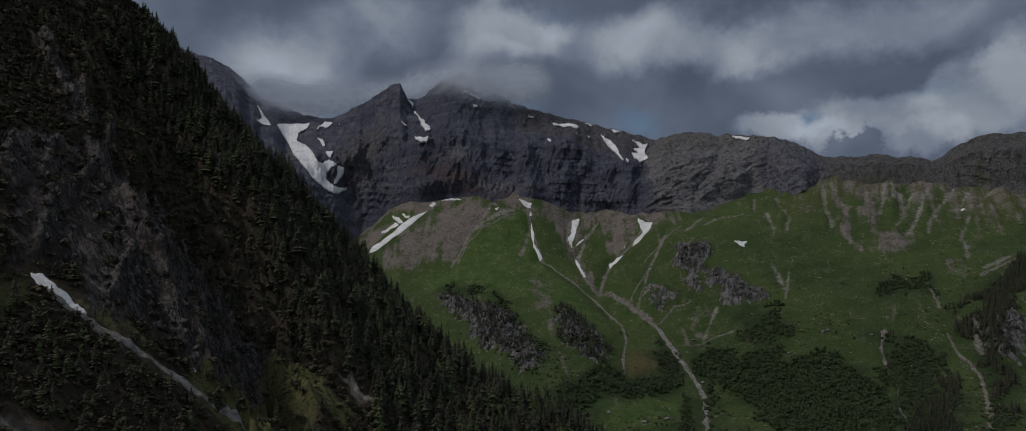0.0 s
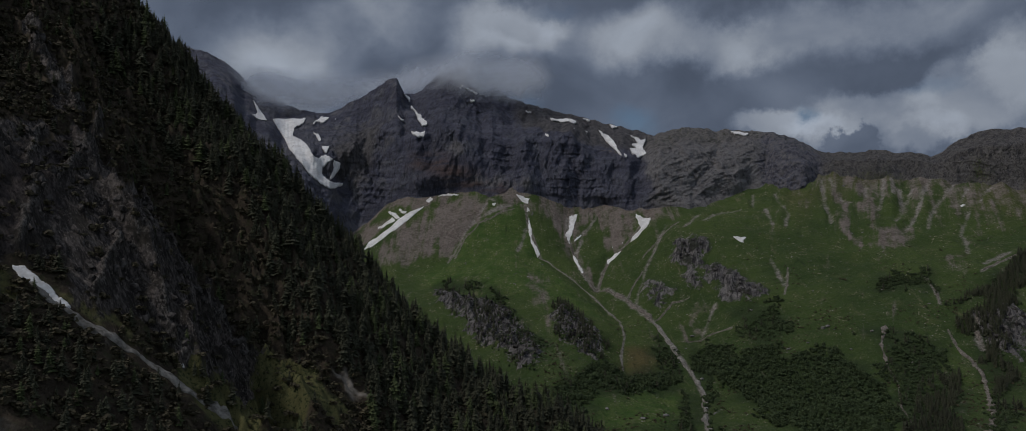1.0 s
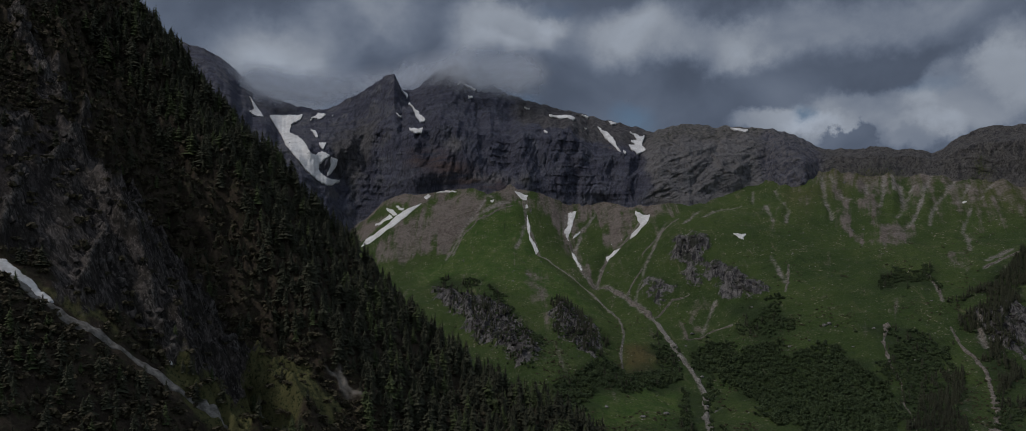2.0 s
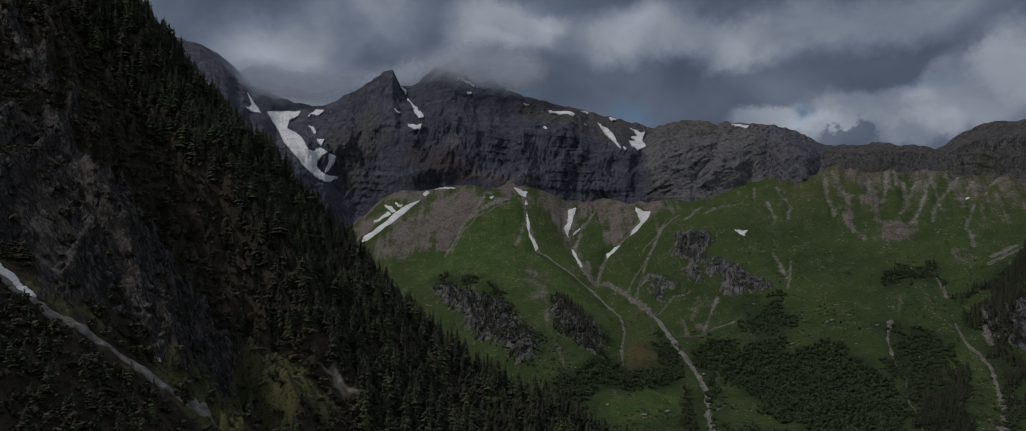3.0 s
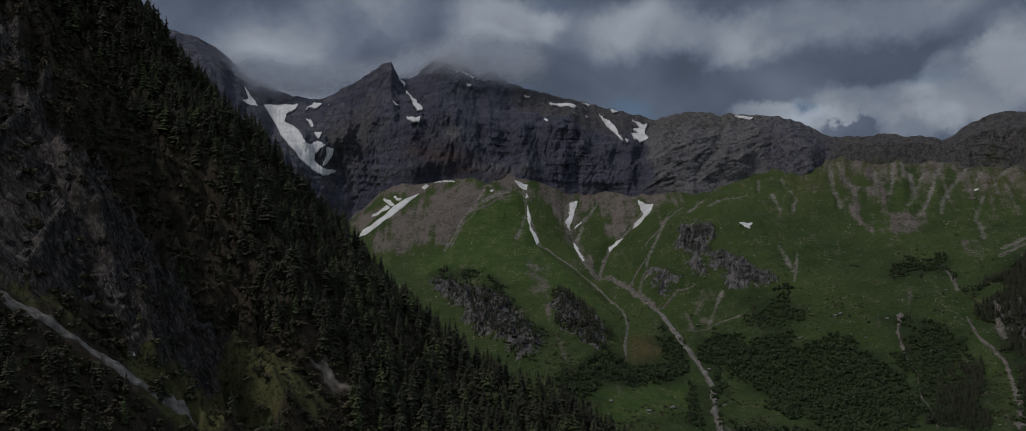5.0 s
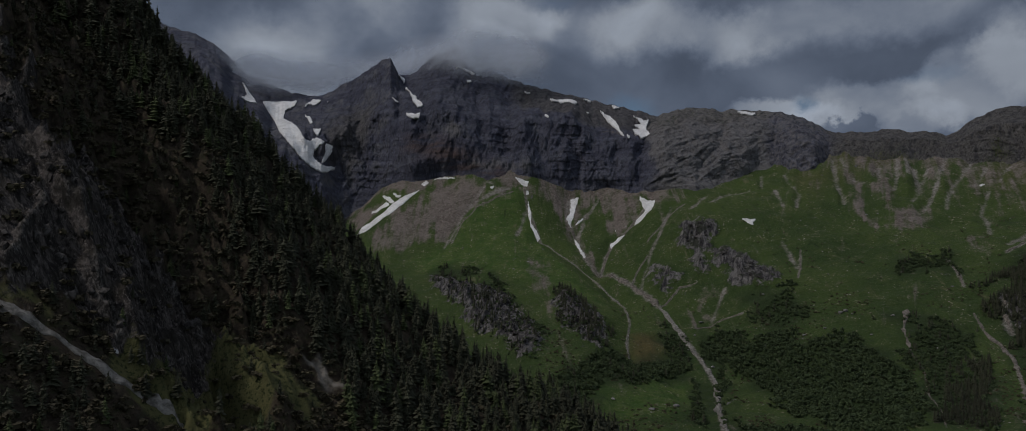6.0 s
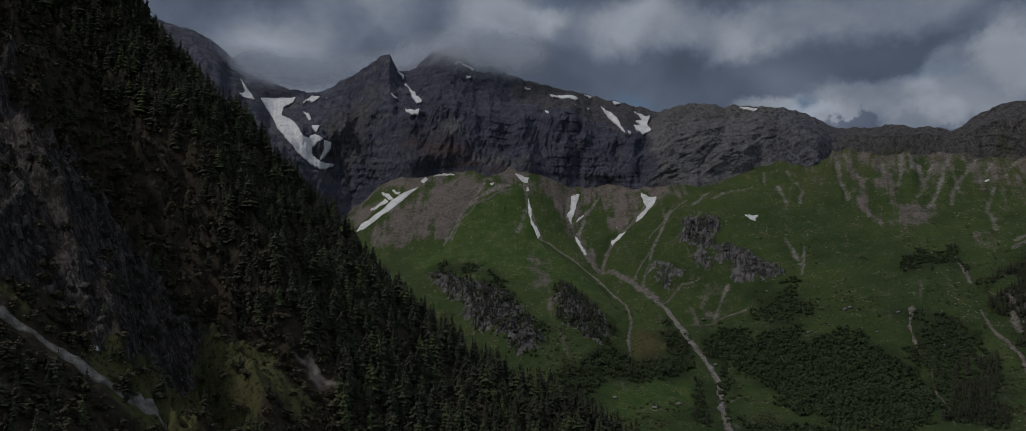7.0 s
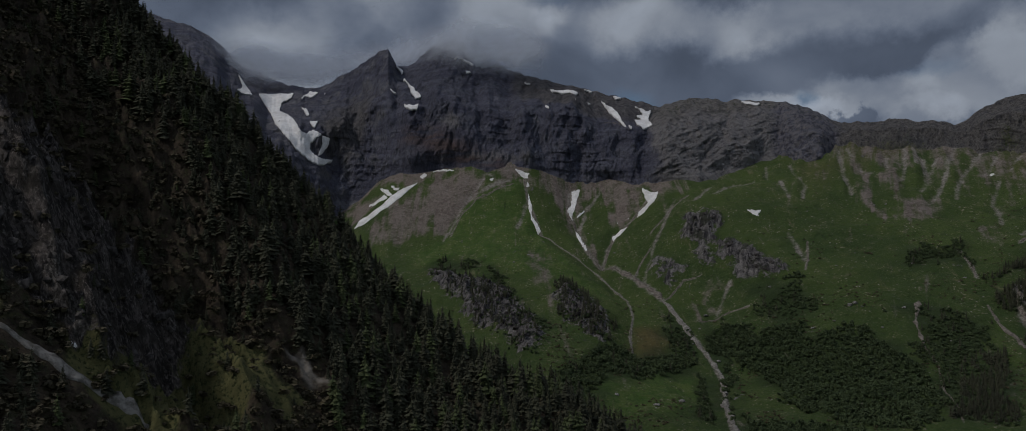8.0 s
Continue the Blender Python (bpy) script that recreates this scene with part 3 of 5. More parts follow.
# ---- the valley ground ----
OUTCROPS = [
    [(351, 1634), (372, 1663), (402, 1654), (415, 1632), (404, 1592), (410, 1564), (417, 1558), (402, 1537), (398, 1568), (373, 1573), (356, 1597), (351, 1613)],
    [(-154, 1626), (-130, 1611), (-74, 1565), (-48, 1555), (-13, 1520), (3, 1471), (23, 1422), (40, 1353), (53, 1307), (37, 1241), (23, 1241), (3, 1321), (-31, 1366), (-54, 1381), (-76, 1444), (-82, 1479), (-114, 1520), (-149, 1577)],
    [(88, 1522), (122, 1478), (138, 1431), (153, 1393), (158, 1339), (143, 1279), (121, 1297), (106, 1333), (91, 1384), (84, 1454)],
    [(743, 1229), (824, 1248), (788, 1167), (739, 1108), (717, 1164)],
    [(272, 1601), (298, 1599), (325, 1560), (343, 1540), (306, 1513), (272, 1532)],
    [(367, 1567), (382, 1560), (380, 1520), (371, 1502), (363, 1518)],
    [(399, 1573), (418, 1563), (427, 1519), (449, 1508), (460, 1466), (473, 1420), (460, 1417), (431, 1425), (405, 1447), (412, 1483), (398, 1506), (398, 1537)],
]
SCREES = [
    (0.9, [(-201, 1975), (-123, 1975), (-71, 1950), (-51, 1921), (-86, 1869), (-120, 1829), (-139, 1771), (-163, 1786), (-201, 1860), (-187, 1903)]),
    (0.72, [(-268, 1910), (-200, 1966), (-163, 1786), (-235, 1764), (-327, 1827), (-296, 1887)]),
    (0.8, [(78, 1929), (157, 1923), (138, 1849), (167, 1771), (188, 1660), (169, 1657), (155, 1774), (114, 1851), (65, 1913)]),
    (0.8, [(150, 1913), (189, 1928), (211, 1903), (176, 1861), (148, 1824)]),
    (0.85, [(236, 1927), (297, 1856), (305, 1801), (275, 1763), (246, 1764), (221, 1793), (220, 1848)]),
    (0.6, [(-7, 1921), (50, 1925), (78, 1929), (65, 1904), (49, 1886), (18, 1899), (-55, 1863), (-62, 1870)]),
    (0.5, [(16, 1699), (79, 1645), (65, 1466), (51, 1471), (45, 1576)]),
    (0.9, [(-374, 2234), (-280, 2034), (-249, 1996), (-222, 1966), (-262, 1953), (-329, 2048)]),
    (0.9, [(-409, 2053), (-346, 1997), (-323, 1974), (-362, 1882), (-372, 1874)]),
    (0.8, [(769, 1825), (788, 1815), (771, 1732), (762, 1683), (738, 1652), (739, 1719), (738, 1751)]),
    (0.8, [(812, 1742), (846, 1780), (816, 1680), (781, 1608), (747, 1582), (771, 1679)]),
    (0.75, [(710, 1665), (734, 1654), (723, 1590), (723, 1534), (696, 1534), (687, 1584)]),
    (0.8, [(747, 1582), (796, 1605), (826, 1590), (786, 1515), (744, 1514), (727, 1542)]),
    (0.6, [(927, 1550), (961, 1560), (914, 1502), (906, 1518)]),
    (0.5, [(799, 1442), (850, 1435), (821, 1403), (783, 1408)]),
    (0.5, [(43, 1596), (93, 1631), (80, 1488), (74, 1309), (58, 1246), (52, 1438)]),
    (0.62, [(325, 1445), (369, 1471), (392, 1462), (356, 1421), (316, 1379)]),
]
WOODS = [
    [(336, 1330), (350, 1306), (381, 1284), (406, 1287), (436, 1257), (451, 1224), (507, 1201), (511, 1179), (522, 1155), (527, 1114), (518, 1076), (505, 1033), (484, 981), (462, 930), (269, 1011), (285, 1101), (308, 1157), (315, 1251), (312, 1335), (322, 1375), (407, 752), (307, 775), (219, 801)],
    [(63, 1155), (90, 1217), (172, 1287), (183, 1244), (148, 1182), (88, 1070), (61, 1072)],
    [(734, 1266), (795, 1266), (835, 1270), (645, 999), (674, 1076), (699, 1129), (712, 1166), (717, 1219), (1001, 1351), (952, 1403)],
    [(400, 1401), (438, 1393), (470, 1381), (495, 1357), (488, 1307), (471, 1275), (432, 1278), (414, 1310), (419, 1350), (404, 1384)],
    [(643, 1359), (695, 1416), (735, 1371), (778, 1386), (731, 1315), (693, 1338), (659, 1335)],
    [(558, 1228), (582, 1230), (620, 1227), (648, 1209), (661, 1172), (639, 1131), (603, 1095), (560, 1044), (533, 1043), (536, 1072), (559, 1135), (565, 1196)],
    [(-160, 1680), (-122, 1678), (-65, 1657), (-68, 1609), (-90, 1606), (-150, 1634)],
    [(179, 1223), (252, 1299), (278, 1220), (225, 1216), (178, 1181)],
    [(303, 1325), (357, 1355), (378, 1310), (308, 1215)],
    [(539, 1024), (615, 1091), (646, 1102), (616, 1045), (532, 920), (483, 919)],
    [(637, 1007), (657, 1016), (568, 889), (555, 891)],
    [(-45, 1610), (-13, 1549), (12, 1470), (27, 1425), (54, 1325), (46, 1298), (22, 1378), (3, 1449), (-26, 1532), (-48, 1569)],
    [(82, 1211), (156, 1239), (220, 1287), (268, 1285), (266, 1231), (219, 1198), (172, 1154), (152, 1180), (118, 1132), (107, 1073), (85, 1126)],
    [(270, 1207), (292, 1176), (260, 1042), (236, 1028), (233, 1090)],
    [(262, 1416), (293, 1348), (288, 1282), (265, 1270), (248, 1345)],
    [(526, 1051), (574, 1059), (517, 923), (469, 930)],
]
# Lighter grass; the second area is a sunlit patch painted as colour.
BRIGHT = [
    [(116, 1115), (157, 1173), (225, 1216), (254, 1206), (261, 1111), (242, 1065), (125, 1041)],
    [(-104, 1875), (27, 1908), (44, 1831), (70, 1762), (162, 1555), (208, 1453), (87, 1521), (-62, 1632), (-193, 1669), (-216, 1736), (-130, 1786)],
]
BROWN = [[(199, 1351), (237, 1369), (270, 1329), (241, 1298), (200, 1250), (183, 1269)]]


CHUTES = [
    ([(187, 1256), (192, 1330), (210, 1408), (215, 1504), (185, 1579), (139, 1677), (85, 1754), (70, 1768)], 5.5, "pale"),
    ([(70, 1768), (54, 1821), (42, 1868), (37, 1918)], 10, "scree"),
    ([(187, 1650), (163, 1703), (150, 1804), (135, 1858), (146, 1914)], 12, "scree"),
    ([(187, 1650), (223, 1740), (270, 1772), (320, 1811)], 11, "scree"),
    ([(609, 1243), (576, 1192), (559, 1135), (548, 1085), (523, 1034), (503, 966), (480, 921)], 6, "pale"),
    ([(692, 1211), (680, 1168), (682, 1137), (666, 1083), (643, 1036), (606, 969), (552, 891)], 10, "scree"),
    ([(834, 1348), (888, 1376), (952, 1403)], 9, "scree"),
    ([(285, 1641), (258, 1609), (236, 1557)], 5, "scree"),
    ([(278, 1473), (320, 1509), (352, 1505)], 5, "scree"),
    ([(544, 1494), (518, 1429), (503, 1401)], 6, "scree"),
    ([(743, 1363), (731, 1308), (717, 1275)], 7, "scree"),
    ([(316, 1382), (358, 1381), (396, 1370)], 4, "scree"),
    ([(-129, 1775), (-109, 1828), (-71, 1866), (10, 1899)], 6, "scree"),
    ([(293, 1683), (335, 1711), (387, 1743)], 5, "scree"),
    ([(712, 1156), (726, 1195), (759, 1233)], 12, "scree"),
]
RILLS = [
    [(911, 1866), (893, 1806), (834, 1702), (810, 1669)],
    [(907, 1767), (872, 1688), (816, 1607)],
    [(929, 1749), (878, 1685), (832, 1629)],
    [(997, 1796), (928, 1704), (855, 1610), (814, 1569)],
    [(1053, 1774), (995, 1713), (918, 1644), (865, 1570)],
    [(767, 1866), (725, 1745), (699, 1651)],
    [(761, 1745), (767, 1714)],
    [(1030, 1706), (969, 1640)],
    [(1070, 1690), (1018, 1641)],
    [(927, 1413), (860, 1380)],
    [(788, 1869), (771, 1806)],
    [(853, 1816), (819, 1742)],
    [(924, 1829), (879, 1738)],
    [(599, 1872), (573, 1788)],
    [(642, 1838), (628, 1719), (603, 1661)],
    [(754, 1838), (720, 1731), (699, 1651)],
    [(442, 1730), (496, 1784), (541, 1783)],
    [(393, 1712), (436, 1763)],
    [(591, 1754), (577, 1674)],
    [(-63, 1919), (-104, 1859), (-125, 1815), (-144, 1765)],
    [(363, 1754), (332, 1705), (293, 1646), (248, 1538)],
    [(217, 1904), (175, 1853), (158, 1808)],
    [(228, 1757), (204, 1701), (189, 1650)],
    [(-51, 1939), (-41, 1926)],
    [(6, 1916), (-68, 1885), (-92, 1871)],
    [(42, 1863), (29, 1804), (17, 1766)],
    [(969, 1605), (916, 1540), (873, 1449)],
    [(347, 1386), (371, 1431), (390, 1454)],
    [(528, 1541), (523, 1490), (518, 1430)],
]
BEDS = [[(243, 936), (270, 1057), (298, 1183), (301, 1280), (298, 1328), (287, 1403), (274, 1474)], [(274, 1474), (261, 1508), (240, 1562), (214, 1610), (187, 1650)]]
GULLIES = [(line, 0.45 * width if k in (4, 5) else width) for k, (line, width, _) in enumerate(CHUTES)] + [(BEDS[0], 8), (BEDS[1], 17)]


def outcrop(x, y):
    return np.max([area(x, y, p, 30, 9, 30) * (0.62 if k == 4 else 1.0) for k, p in enumerate(OUTCROPS)], 0)


def ground_top(x, y):
    x, y = np.asarray(x, float), np.asarray(y, float)
    z = ground_height(x, y)
    rock = outcrop(x, y)
    z = z + rock * (5 + 4 * ridged(x + 0.2 * y, 0.4 * y, 26, 5, 91, 0.6) + 5 * ridged(x - 0.3 * y, 0.22 * y, 15, 4, 92, 0.6))
    for line in RILLS:
        z = z - 4.0 * np.exp(-(line_distance(x, y, line)[0] / 11) ** 2)
    for line, width, _ in CHUTES[:4]:
        z = z - 7.0 * np.exp(-(line_distance(x, y, line)[0] / 20) ** 2)
    return z + 5.0 * ridged(x - 0.42 * y, 0.12 * y, 60, 4, 94, 0.6) * ramp(x, 520, 720) * ramp(y, 1480, 1700)


def build_ground():
    b = np.concatenate([np.linspace(-27, 40, 680), np.arange(46, 327, 6.0)])
    r = np.concatenate([np.geomspace(0.05, 700, 26), np.geomspace(740, 2215, 380), np.geomspace(2260, 4800, 22)])
    B, R = np.meshgrid(np.radians(b), r)
    x, y = R * np.sin(B), R * np.cos(B)
    fb, fr = np.array(FOOT, float).T
    foot = np.interp(np.degrees(B), fb, fr)
    z = ground_top(x, y)
    front = np.cos(B) > 0.55
    past = np.maximum(R - foot - 25, 0)
    z = np.where(front, np.maximum(z - 0.7 * past, np.minimum(z, 250)), z)
    rock = outcrop(x, y)
    scree = np.max([area(x, y, p, 34, 12, 40) * share for share, p in SCREES], 0)
    deg = np.degrees(B)
    edge = 30 * fbm(deg * 33, 0 * deg, 60, 3, 103)
    scree = np.maximum(scree, 0.8 * ramp(foot - R + edge, 45, 8) * (1 - 0.7 * ramp(deg, 10, 12)))
    scree = np.maximum(scree, 0.55 * ramp(foot - R + edge, 260, 20) * ramp(deg, 20, 23))
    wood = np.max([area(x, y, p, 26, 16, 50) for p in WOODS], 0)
    bright = np.max([area(x, y, p, 40, 10, 60) for p in BRIGHT], 0)
    brown = np.maximum(np.max([area(x, y, p, 24, 10, 40) for p in BROWN], 0), 0.45 * ramp(foot - R, 240, 0) * ramp(deg, 17, 22) * ramp(fbm(deg * 33, z, 70, 3, 99), -0.6, 0.5))
    none = 0 * x
    gravel = none
    for line, width in GULLIES:
        gravel = np.maximum(gravel, 0.8 * np.exp(-(line_distance(x, y, line)[0] / (0.5 * width)) ** 2))
    patches = fbm(x, y, 45, 3, 8)
    for line in RILLS:
        gravel = np.maximum(gravel, (0.60 + 0.25 * patches) * np.exp(-(line_distance(x + 2.5 * fbm(x, y, 30, 3, 7), y, line)[0] / 6.0) ** 2))
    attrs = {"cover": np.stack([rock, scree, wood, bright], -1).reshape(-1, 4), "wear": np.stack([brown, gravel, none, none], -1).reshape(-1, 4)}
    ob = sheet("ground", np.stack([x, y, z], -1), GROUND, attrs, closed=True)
    tagged(ob, "green alpine meadow slopes with scree and rock outcrops", "meadow", kind="structure")


build_ground()


# ---- the rock wall under the clouds ----
def build_massif():
    b = np.concatenate([np.linspace(-44, -24, 90), np.linspace(-23.9, 39, 1050), np.linspace(39.2, 46, 30)])
    v = np.concatenate([np.linspace(0, 1, 170), np.linspace(1.05, 1.9, 8)])
    B, V = np.meshgrid(b, v)
    points = massif(B, V)
    s, z = B * 33, points[..., 2]
    right = ramp(B, 21.5, 23.0)
    rim = np.interp(B, *np.array(RIM, float).T)
    crag = ramp(B + 0.7 * fbm(s, z, 50, 3, 59), 9.2, 11.6) * (1 - right)
    top = ramp(V - rim + 0.08 * fbm(s, z, 60, 4, 96), 0.0, 0.22)
    blob = lambda b0, v0, wb, wv: np.exp(-((B - b0) / wb) ** 2 - ((V - v0) / wv) ** 2)
    green = right * (0.0 + 0.35 * ramp(0.6 - V, 0.0, 0.6) + 0.3 * fbm(s, z, 50, 3, 97)) + crag * (0.42 * top + 0.35 * blob(11.4, 0.5, 1.0, 0.2)) + 0.2 * (1 - right) * (1 - crag) * top * ramp(B, 2, 7)
    scree = ramp(0.10 - V, 0, 0.08) * (1 - right) * 0.35 + 0.5 * blob(7.5, 0.62, 1.6, 0.05) + 0.4 * right
    vein = line_distance(B, 10 * V, [(-6.8, 3.0), (-3.7, 1.2), (-0.8, 0.5)])[0]
    red = np.exp(-(vein / 0.9) ** 2) + 0.9 * blob(34, 0.7, 2.6, 0.3) + 0.4 * blob(23.5, 0.6, 1.2, 0.4)
    # Shade on summit block and right crag end is put into pale and brown.
    pale = 0.25 - 0.25 * top * ramp(-B, -2, 1) * ramp(B, -8, -6) + 0.2 * ramp(-B, 6, 9) + 0.75 * crag * (1 - ramp(B, 17.5, 19)) + 0.5 * blob(-4.1, 0.32, 0.8, 0.06) + 0.4 * blob(-1.6, 0.13, 1.6, 0.05) + 0.35 * blob(0.8, 0.12, 1.0, 0.05) + 0.55 * right
    brown = (1 - crag) * (1 - right) * top * ramp(B, -1.5, 2) + 0.9 * blob(-11.5, 0.55, 2.6, 0.3) + crag * (0.35 + 0.65 * top) * (1 - 0.7 * ramp(B, 17.5, 19.5)) + 0.8 * right
    attrs = {"cover": np.stack([green, red, scree, pale], -1).reshape(-1, 4), "wear": np.stack([right, crag, brown, 0 * B], -1).reshape(-1, 4)}
    ob = sheet("mountain", points, CLIFF, attrs)
    tagged(ob, "dark grey rock massif with banded cliffs and a jagged crest", "mountain", kind="structure")


build_massif()

# ---- the wooded mountainside ----
SPUR_ROCK = [
    [(-263, 420), (-262, 412), (-281, 455), (-293, 506), (-280, 527), (-256, 517), (-247, 544), (-208, 529), (-172, 521), (-160, 513), (-170, 445), (-190, 439), (-212, 422), (-240, 418)],
    [(-347, 552), (-342, 569), (-314, 548), (-296, 531), (-299, 512), (-332, 543)],
    [(-312, 457), (-317, 501), (-298, 507), (-261, 416), (-270, 398)],
    [(-255, 485), (-249, 526), (-227, 532), (-184, 528), (-200, 510), (-218, 463)],
]
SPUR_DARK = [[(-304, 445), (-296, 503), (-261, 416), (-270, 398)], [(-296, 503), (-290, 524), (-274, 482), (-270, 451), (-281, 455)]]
SPUR_GRASS = [
    [(-180, 424), (-184, 443), (-182, 499), (-155, 523), (-141, 523), (-115, 510), (-97, 505), (-145, 443)],
    [(-268, 396), (-261, 408), (-248, 402), (-251, 381), (-252, 374)],
    [(-239, 416), (-214, 425), (-203, 425), (-180, 434), (-199, 425), (-223, 415)],
]
SPUR_SCREE = [[(-129, 527), (-121, 534), (-109, 530), (-96, 525), (-103, 517), (-113, 519)], [(-233, 347), (-216, 346), (-212, 348), (-224, 334)]]


RIBS = [
    [(-359, 569), (-347, 559), (-331, 549), (-314, 533), (-297, 529)], [(-282, 531), (-277, 508), (-279, 491), (-275, 469)], [(-279, 458), (-271, 438), (-262, 416)], [(-236, 461), (-228, 441), (-223, 428)],
    [(-232, 476), (-217, 468), (-208, 462)], [(-202, 512), (-192, 517), (-173, 509)], [(-203, 456), (-194, 449), (-184, 443)], [(-308, 464), (-302, 448)], [(-299, 490), (-289, 462)],
]


def ribs_at(x, y):
    wx, wy = x + 3 * fbm(x, y, 14, 3, 143), y + 3 * fbm(y, x, 14, 3, 147)
    return np.max([np.exp(-(line_distance(wx, wy, p)[0] / 4.2) ** 2) for p in RIBS], 0)


def spur_top(x, y):
    """The mountainside with the limestone ribs that stand out of it."""
    x, y = np.asarray(x, float), np.asarray(y, float)
    return spur_height(x, y) + ribs_at(x, y) * (5.0 + 2.5 * ridged(x, y, 9, 3, 149))


def build_spur():
    x, y = np.meshgrid(np.concatenate([np.linspace(-900, -420, 50), np.linspace(-415, -345, 46), np.arange(-344, -130, 1.0), np.linspace(-129, 130, 165)]), np.concatenate([np.linspace(180, 320, 35), np.linspace(322, 380, 38), np.arange(381, 590, 1.1), np.linspace(591, 740, 96), np.linspace(770, 1150, 30)]))
    z = spur_top(x, y)
    rib = ribs_at(x, y)
    rock = np.maximum(np.max([area(x, y, p, 14, 9, 24) for p in SPUR_ROCK], 0), 1.4 * rib)
    scree = 0.8 * np.max([area(x, y, p, 14, 5, 12) for p in SPUR_SCREE], 0)
    grass = np.max([area(x, y, p, 14, 6, 20) for p in SPUR_GRASS], 0)
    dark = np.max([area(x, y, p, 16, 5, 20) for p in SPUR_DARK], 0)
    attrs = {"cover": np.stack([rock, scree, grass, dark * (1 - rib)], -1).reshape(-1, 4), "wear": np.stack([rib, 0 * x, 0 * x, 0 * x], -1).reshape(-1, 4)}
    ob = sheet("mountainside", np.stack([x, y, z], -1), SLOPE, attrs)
    tagged(ob, "steep dark mountainside with limestone crags above a ravine", "mountainside", kind="structure")


build_spur()

# ---- gravel channels ----
def strip(name, height, line, width, material, label, category, lift=0.7, seed=1, kind="structure", step=3.0, rough=1.25, taper=(1, 1, 1)):
    """A channel laid along a plan line, uneven in width, with a slightly hollow bed."""
    pts = np.array(line, float)
    leg = np.hypot(*np.diff(pts, axis=0).T)
    at = np.concatenate([[0], np.cumsum(leg)])
    n = max(6, int(at[-1] / step))
    s = np.linspace(0, at[-1], n)
    x, y = np.interp(s, at, pts[:, 0]), np.interp(s, at, pts[:, 1])
    swing = width * 0.45 * fbm(s, 0 * s, width * 6 + 12, 3, seed)
    dx, dy = np.gradient(x), np.gradient(y)
    k = np.hypot(dx, dy) + 1e-9
    nx, ny = -dy / k, dx / k
    x, y = x + nx * swing, y + ny * swing
    half = 0.5 * width * np.clip(1 + rough * fbm(s, 0 * s, 16, 4, seed + 3, 0.75), 0.05, 2.4)
    half *= np.interp(s / at[-1], np.linspace(0, 1, len(taper)), taper)
    half *= np.minimum(1, 0.15 + np.minimum(s, at[-1] - s) / (2.5 * width + 1))
    across = np.array([-1, -1, -0.55, 0, 0.55, 1, 1])
    rise = np.array([-1.6, 0.0, 0.25, 0.05, 0.25, 0.0, -1.6]) * lift
    X = x[:, None] + nx[:, None] * half[:, None] * across
    Y = y[:, None] + ny[:, None] * half[:, None] * across
    X, Y = X + 0.3 * grain(X, Y, 4, seed), Y + 0.3 * grain(Y, X, 4, seed)
    Z = height(X, Y) + lift + rise
    ob = sheet(name, np.stack([X, Y, Z], -1), material)
    return tagged(ob, label, category, kind=kind)


strip("stream", ground_top, BEDS[0], 6, GRAVEL, "pale gravel stream bed winding down the green valley", "stream", 1.2, 5, rough=0.6)
strip("stream", ground_top, BEDS[1], 6, SCREE, "grey-brown gravel bed below the snow gullies", "stream", 1.2, 6)
TAPERS = {4: (3.4, 2.4, 0.9, 0.7, 0.5), 5: (0.8, 1.2, 1.6, 2.6, 3.4)}
for k, (line, width, material) in enumerate(CHUTES):
    strip("gravel_chute", ground_top, line, 0.24 * width, GRAVEL if material == "pale" and k == 0 else SCREE, "bare gravel chute cut into the grass slope", "chute", 0.9, 20 + k, taper=TAPERS.get(k, (1, 1, 1)))
strip("ravine_bed", spur_top, [(-259, 408), (-244, 408), (-231, 409), (-218, 413), (-204, 418), (-192, 422), (-180, 427), (-169, 434), (-162, 437), (-153, 441)], 3.6, GRAVEL, "pale gravel ravine bed below the crags", "ravine", 0.5, 61, step=1.5, rough=0.35)


